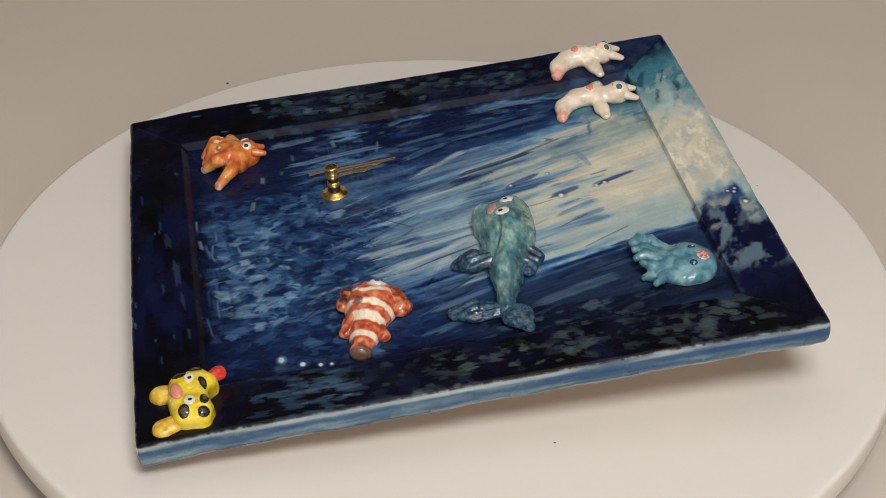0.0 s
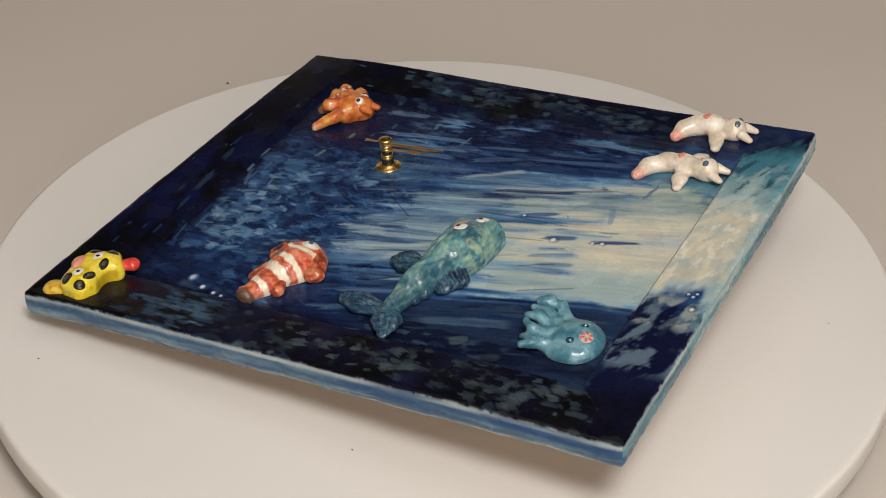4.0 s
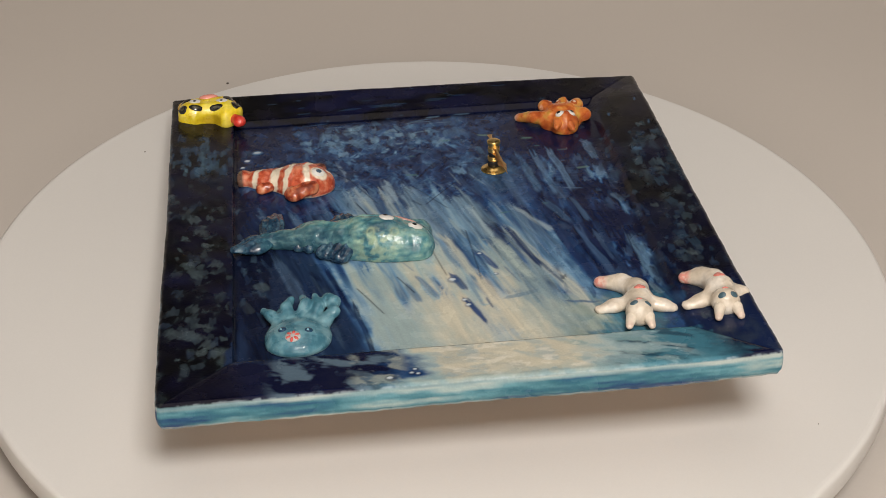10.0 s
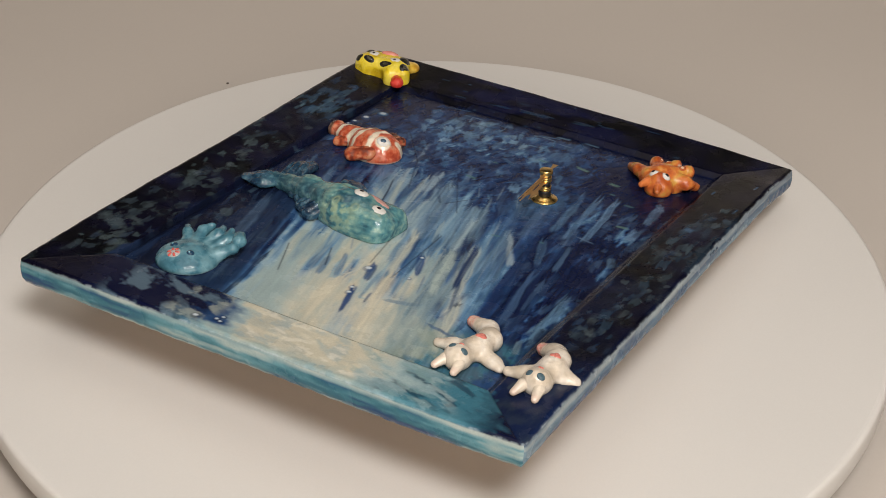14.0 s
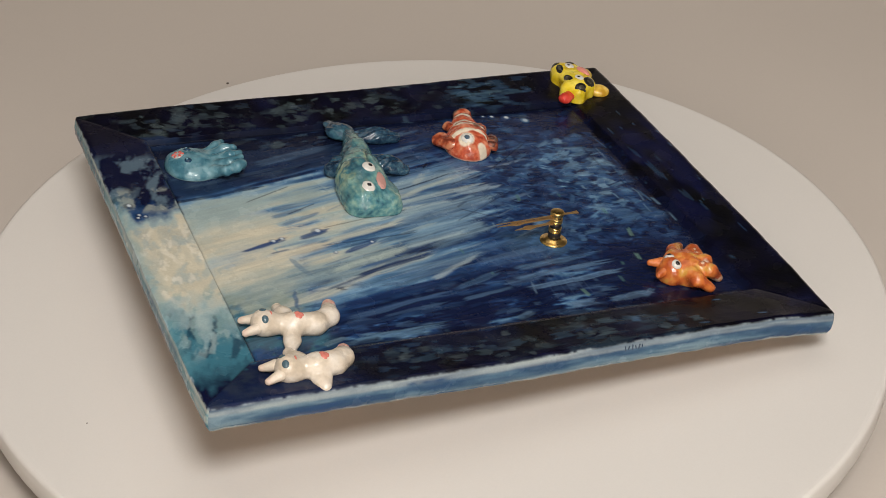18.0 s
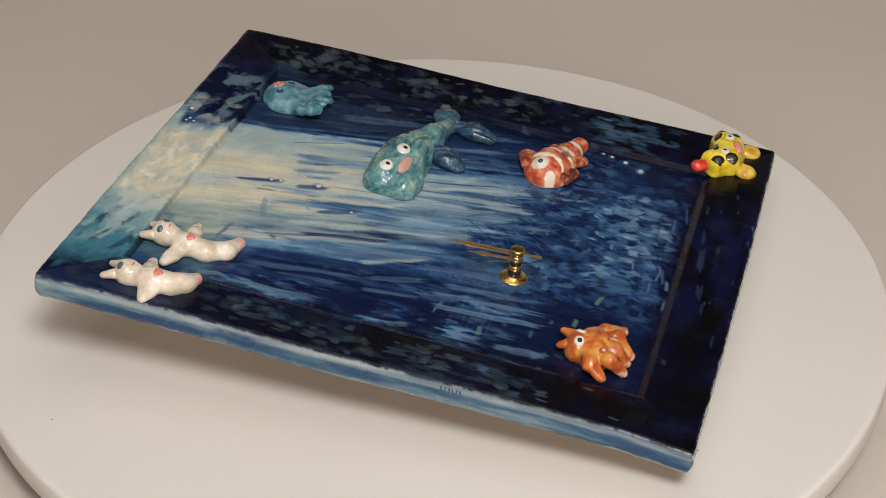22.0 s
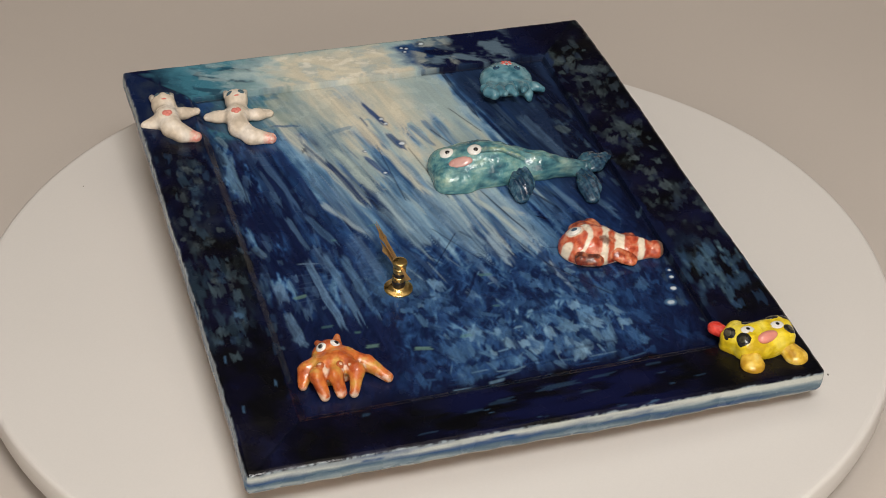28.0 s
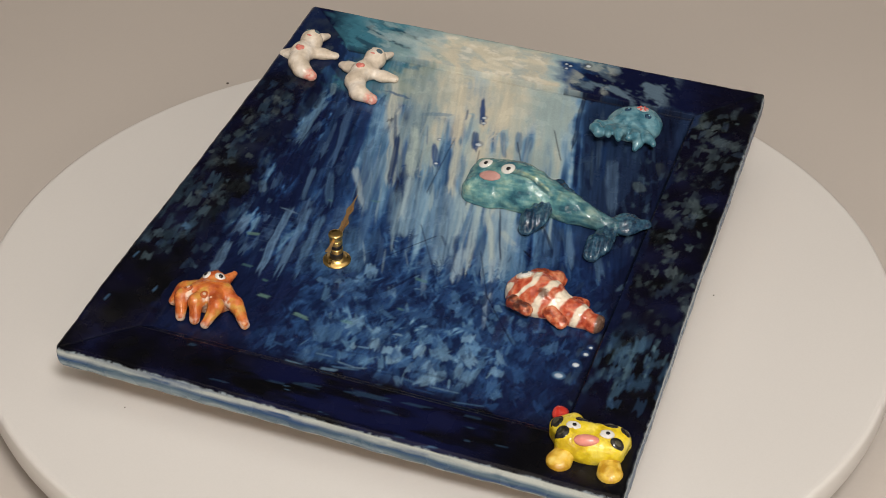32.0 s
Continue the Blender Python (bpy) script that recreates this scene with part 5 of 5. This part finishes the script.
# yellow fish with black spots
def build_yellow_fish():
    forms = [brick_form((131, -149.5, 5.8), (16.5, 9.4, 8.2), 6.0, 3), brick_form((142.5, -147.5, 5.2), (7.8, 8.8, 8.0), 5.5, -12), brick_form((118.5, -143.5, 4.6), (9.0, 6.2, 7.2), 5.0, 42), lump((131, -155.5, 5.2), (12, 5.5, 7), 0)]
    f = union(forms, 3.0, 0.0)

    def paint(q):
        return ramp(mottle(q, 0.12, 15), [(0.3, (0.52, 0.36, 0.015)), (0.5, (0.72, 0.55, 0.02)), (0.75, (0.76, 0.62, 0.08))])
    fish = figure("yellow_fish", f, (104, -170, -1), (158, -126, 24), paint, clock, "yellow glazed clay fish with black spots and red tail", 0.7, None, 0.5)

    def ear(q):
        return ramp(mottle(q, 0.2, 16), [(0.3, (0.46, 0.25, 0.02)), (0.6, (0.68, 0.45, 0.06)), (0.8, (0.72, 0.55, 0.15))])
    for a, b in (((122, -157, 4.5), (120.2, -163.8, 3.2)), ((143, -156, 4.5), (145.6, -163.4, 3.2))):
        figure("foot_lobe", union([limb(a, 5.0, b, 6.6, 0.62)], 2, 0.0), (a[0] - 10, -175, -1), (a[0] + 12, -150, 10), ear, fish, "amber yellow rounded lobe", 0.7, None, 0.3)

    def tail(q):
        return ramp(mottle(q, 0.2, 17), [(0.3, (0.52, 0.03, 0.02)), (0.7, (0.68, 0.07, 0.05))])
    figure("tail", union([limb((115, -139, 5), 3.8, (112.0, -134.6, 4.8), 4.4, 0.8)], 2, 0.0), (102, -145, -1), (124, -120, 14), tail, fish, "glossy red tail", 0.7, None, 0.4)
    for u, v in ((122.5, -148.5), (139.5, -149)):
        button("eye", f, u, v, 3.8, 2.9, 0.3, gloss("eye_white_glaze", EYE_WHITE), fish, label="white glazed eye with a dark pupil")
        pupil(f, u + 0.3, v + 0.3, 1.35, fish, 0.6)
    button("mouth", f, 131, -155.5, 6.2, 3.2, 1.6, gloss("salmon_glaze", (0.66, 0.25, 0.20), 0.2), fish, 14, "pink protruding mouth")
    for u, v, a, b, t in ((112.8, -146, 3.9, 4.2, 0), (117.5, -153.8, 4.4, 4.0, 30), (126, -142.0, 4.4, 2.4, 8), (139, -141.6, 4.4, 2.4, -8), (147.6, -142.5, 3.0, 3.4, 10), (146.0, -152.5, 4.0, 3.0, -10)):
        button("spot", f, u, v, a * 1.0, b * 1.0, 0.3, gloss("black_spot_glaze", (0.018, 0.017, 0.015), 0.2), fish, t)
        button("spot_middle", f, u, v, a * 0.62, b * 0.62, 0.5, gloss("grey_spot_glaze", (0.06, 0.055, 0.035), 0.25, 0.5), fish, t, sink=0.0)


# white seals
def build_seal(spine, arms, head, ears, floor, eyes, mouth, heart, label, lo, hi):
    forms = []
    for (a, ra), (b, rb) in zip(spine, spine[1:]):
        forms.append(limb(a, ra * 0.93, b, rb * 0.9, 0.9))
    for a, b, c in arms:
        forms += [limb(a, 4.2, b, 3.8, 0.75), limb(b, 3.8, c, 3.0, 0.75)]
    forms.append(lump(head[0], head[1]))
    f = union(forms, 4.0, floor)

    def paint(q):
        c = ramp(mottle(q, 0.12, 21), [(0.3, (0.56, 0.48, 0.38)), (0.55, (0.66, 0.58, 0.48)), (0.8, (0.72, 0.66, 0.58))])
        end = np.array(spine[-1][0])
        m = np.clip((6.2 - np.linalg.norm(q - end, axis=1)) / 2.5, 0, 1)
        m = m * (0.45 + 0.55 * (mottle(q, 0.5, 5) > 0.5))
        return c * (1 - m[:, None]) + np.array((0.66, 0.27, 0.22)) * m[:, None]
    seal = figure("seal", f, lo, hi, paint, clock, label, 0.7, None, 0.4)
    for a, b in ears:
        def pink(q, b=b):
            m = np.clip((3.2 - np.linalg.norm(q - np.array(b), axis=1)) / 3, 0, 1)[:, None]
            return np.array((0.66, 0.58, 0.48)) * (1 - 0.5 * m) + np.array((0.66, 0.34, 0.28)) * 0.5 * m
        figure("ear", union([limb(a, 3.2, b, 2.0, 0.9)], 1, floor), (min(a[0], b[0]) - 5, min(a[1], b[1]) - 5, floor - 1), (max(a[0], b[0]) + 5, max(a[1], b[1]) + 5, max(a[2], b[2]) + 5), pink, seal, "white ear with pink inside", 0.6, None, 0.2)
    for u, v in eyes:
        button("eye", f, u, v, 2.2, 1.8, 0.4, gloss("slate_glaze", (0.06, 0.11, 0.14)), seal)
    button("mouth", f, mouth[0], mouth[1], 1.6, 0.5, 0.5, gloss("coral_glaze", (0.62, 0.20, 0.16)), seal)
    for du, dv, a, t in ((-1.3, 0.6, 1.9, 35), (1.3, 0.6, 1.9, -35), (0, -0.9, 1.8, 0)):
        button("heart_lobe", f, heart[0] + du, heart[1] + dv, a, a * 0.85, 0.5, gloss("coral_glaze", (0.62, 0.20, 0.16)), seal, t)
    return seal


build_whale()
build_clownfish()
build_orange_octopus()
build_blue_octopus()
build_yellow_fish()
build_seal([((-92, 124, 2), 6.2), ((-94.5, 114, 2), 6.6), ((-95, 104, 1), 6.4), ((-89, 94.5, 0), 5.4), ((-78.5, 91, -0.5), 4.0)],
           [[(-98, 117, 1), (-105, 119, 0), (-110.5, 121, -1)], [(-90, 116, 1), (-81, 116.5, 0), (-73.5, 117.5, -1)]],
           ((-91, 130, 3), (7.2, 6.8, 7.0)), [((-86.5, 134, 3), (-84, 139.5, 1.5)), ((-95, 134.5, 3), (-95.5, 140.5, 1.5))], PANEL,
           ((-95.5, 130.5), (-88, 129.8)), (-91.6, 126.5), (-94.8, 112.5), "cream-white glazed clay seal with red heart and grey eyes", (-122, 80, PANEL - 1), (-62, 142, 18))
build_seal([((-136, 126, 5), 6.2), ((-136.5, 116, 6), 6.9), ((-135, 107, 5), 6.5), ((-130.5, 101, 4), 5.4), ((-122.5, 98, 2.5), 4.0)],
           [[(-139, 116, 4), (-145, 116, 3), (-149.5, 116, 2.5)], [(-132, 120, 4), (-125, 123, 3), (-117.5, 125, 2)]],
           ((-136, 131, 6), (7.2, 6.8, 7.2)), [((-131.5, 136, 6), (-129.5, 142, 4)), ((-140, 136, 6), (-141, 142, 4))], 0.0,
           ((-139.3, 133.5), (-132.8, 133.5)), (-136, 127.5), (-136.5, 113), "cream-white glazed clay seal leaning over the border, red heart", (-158, 86, -1), (-108, 143, 22))

# ---- turntable, backdrop and room ----
turntable = new("turntable")
turntable.location = (-0.0008, 0.0004, -0.036)
tagged(turntable, "round matt white rotating display turntable on backdrop paper", "turntable")
part("base", lathe([(0.16, 0.0), (0.165, 0.003), (0.165, 0.0155), (0.16, 0.0175)], 64), M_PLASTIC, turntable, "low round motor base")
platter = part("platter", lathe([(0.2642, 0.0180), (0.2660, 0.0192), (0.2667, 0.0215), (0.2667, 0.0330), (0.2660, 0.0349), (0.2645, 0.0358), (0.2628, 0.036)], 160), M_DISC, turntable, "white round platter", smooth=False)
for f in platter.data.polygons:
    f.use_smooth = abs(f.normal.z) < 0.9
platter.data.transform(Matrix.Translation((0.0022, -0.0002, 0)))
for a, b, r in ((0.0626, -0.1502, 0.00061), (-0.1204, -0.1999, 0.00066), (0.205, 0.1, 0.00049), (-0.19, 0.08, 0.00049), (0.12, 0.21, 0.00044)):
    sb = bmesh.new()
    bmesh.ops.create_icosphere(sb, subdivisions=1, radius=r)
    sb.transform(Matrix.Translation((a, b, 0.0362)) @ Matrix.Diagonal((1.2, 0.8, 0.4, 1)))
    part("dust_speck", sb, M_DUST, platter)


def sheet_mesh():
    """Paper that lies flat under the turntable and curves up behind it."""
    line = [(-0.62 + 0.03 * i, 0.0) for i in range(36)]
    y0, rad = line[-1][0], 0.32
    line += [(y0 + rad * math.sin(a), rad - rad * math.cos(a)) for a in [radians(4.5 * i) for i in range(1, 21)]]
    line += [(line[-1][0], line[-1][1] + 0.04 * i) for i in range(1, 9)]
    bm = bmesh.new()
    xs = [-1.25 + 0.125 * i for i in range(21)]
    top = [[bm.verts.new((x, y, z)) for x in xs] for y, z in line]
    low = [[bm.verts.new((x, y, z - 0.0012)) for x in xs] for y, z in line]
    for rows, turn in ((top, 1), (low, -1)):
        for a, b in zip(rows, rows[1:]):
            for i in range(len(xs) - 1):
                bm.faces.new((a[i], a[i + 1], b[i + 1], b[i])[::turn])
    for a, b, turn in ((top[0], low[0], -1), (top[-1], low[-1], 1), ([r[0] for r in top], [r[0] for r in low], 1), ([r[-1] for r in top], [r[-1] for r in low], -1)):
        for i in range(len(a) - 1):
            bm.faces.new((a[i], a[i + 1], b[i + 1], b[i])[::turn])
    bm.transform(Matrix.Translation((0, 0, -0.0362)))
    return bm


def set_piece(name, bm, mat, label, smooth=False):
    ob = part(name, bm, mat, None, smooth=smooth)
    return tagged(ob, label, kind="structure")


set_piece("backdrop", sheet_mesh(), M_SHEET, "seamless pale grey paper sweep behind the turntable", True)
table = new("table")
table.location = (0, 0.1, -0.8165)
tagged(table, "plain wooden table under the backdrop paper", "table")
part("tabletop", slab(-0.95, 0.95, -0.72, 0.90, 0.735, 0.7775, 0.004), M_WOOD, table)
for sx in (-0.88, 0.88):
    for sy in (-0.65, 0.83):
        part("leg", slab(sx - 0.03, sx + 0.03, sy - 0.03, sy + 0.03, 0.0, 0.735, 0.003), M_WOOD, table)
set_piece("floor", slab(-2.2, 2.2, -2.2, 2.2, -0.9165, -0.8165), M_WOOD, "plain floor of the room")
# Unseen ceiling and north wall, added dark so the glaze mirrors little brightness.
set_piece("ceiling", slab(-2.2, 2.2, -2.2, 2.2, 1.65, 1.75), M_DARK, "added unseen ceiling, dark grey to keep reflections low")
set_piece("wall_north", slab(-2.2, 2.2, 2.1, 2.2, -0.8165, 1.65), M_DARK, "added unseen wall behind the backdrop, dark grey to keep reflections low")
# unseen plain walls, added to close the room and bounce light
set_piece("wall_south", slab(-2.2, 2.2, -2.2, -2.1, -0.8165, 1.65), M_ROOM, "plain wall behind the camera")
set_piece("wall_east", slab(2.1, 2.2, -2.1, 2.1, -0.8165, 1.65), M_ROOM, "plain side wall")
set_piece("wall_west", slab(-2.2, -2.1, -2.1, 2.1, -0.8165, 1.65), M_ROOM, "plain side wall")
# a dark speck on the paper behind the turntable
sp = bmesh.new()
bmesh.ops.create_icosphere(sp, subdivisions=1, radius=0.0012)
sp.transform(Matrix.Translation((-0.158, 0.291, -0.0357)) @ Matrix.Diagonal((1, 1, 0.4, 1)))
tagged(part("paper_speck", sp, M_DUST, None), "tiny dark speck on the backdrop paper", "speck")


def motions():
    """The platter turns evenly, and the clock with it."""
    rows = [(float(t), TURN * t - 0.07) for t in range(33)]
    walk(platter, [(t, pose(0, 0, 0, 0, 0, a)) for t, a in rows])
    walk(clock, [(t, pose(0, 0, 0, 0, 0, a)) for t, a in rows])


motions()
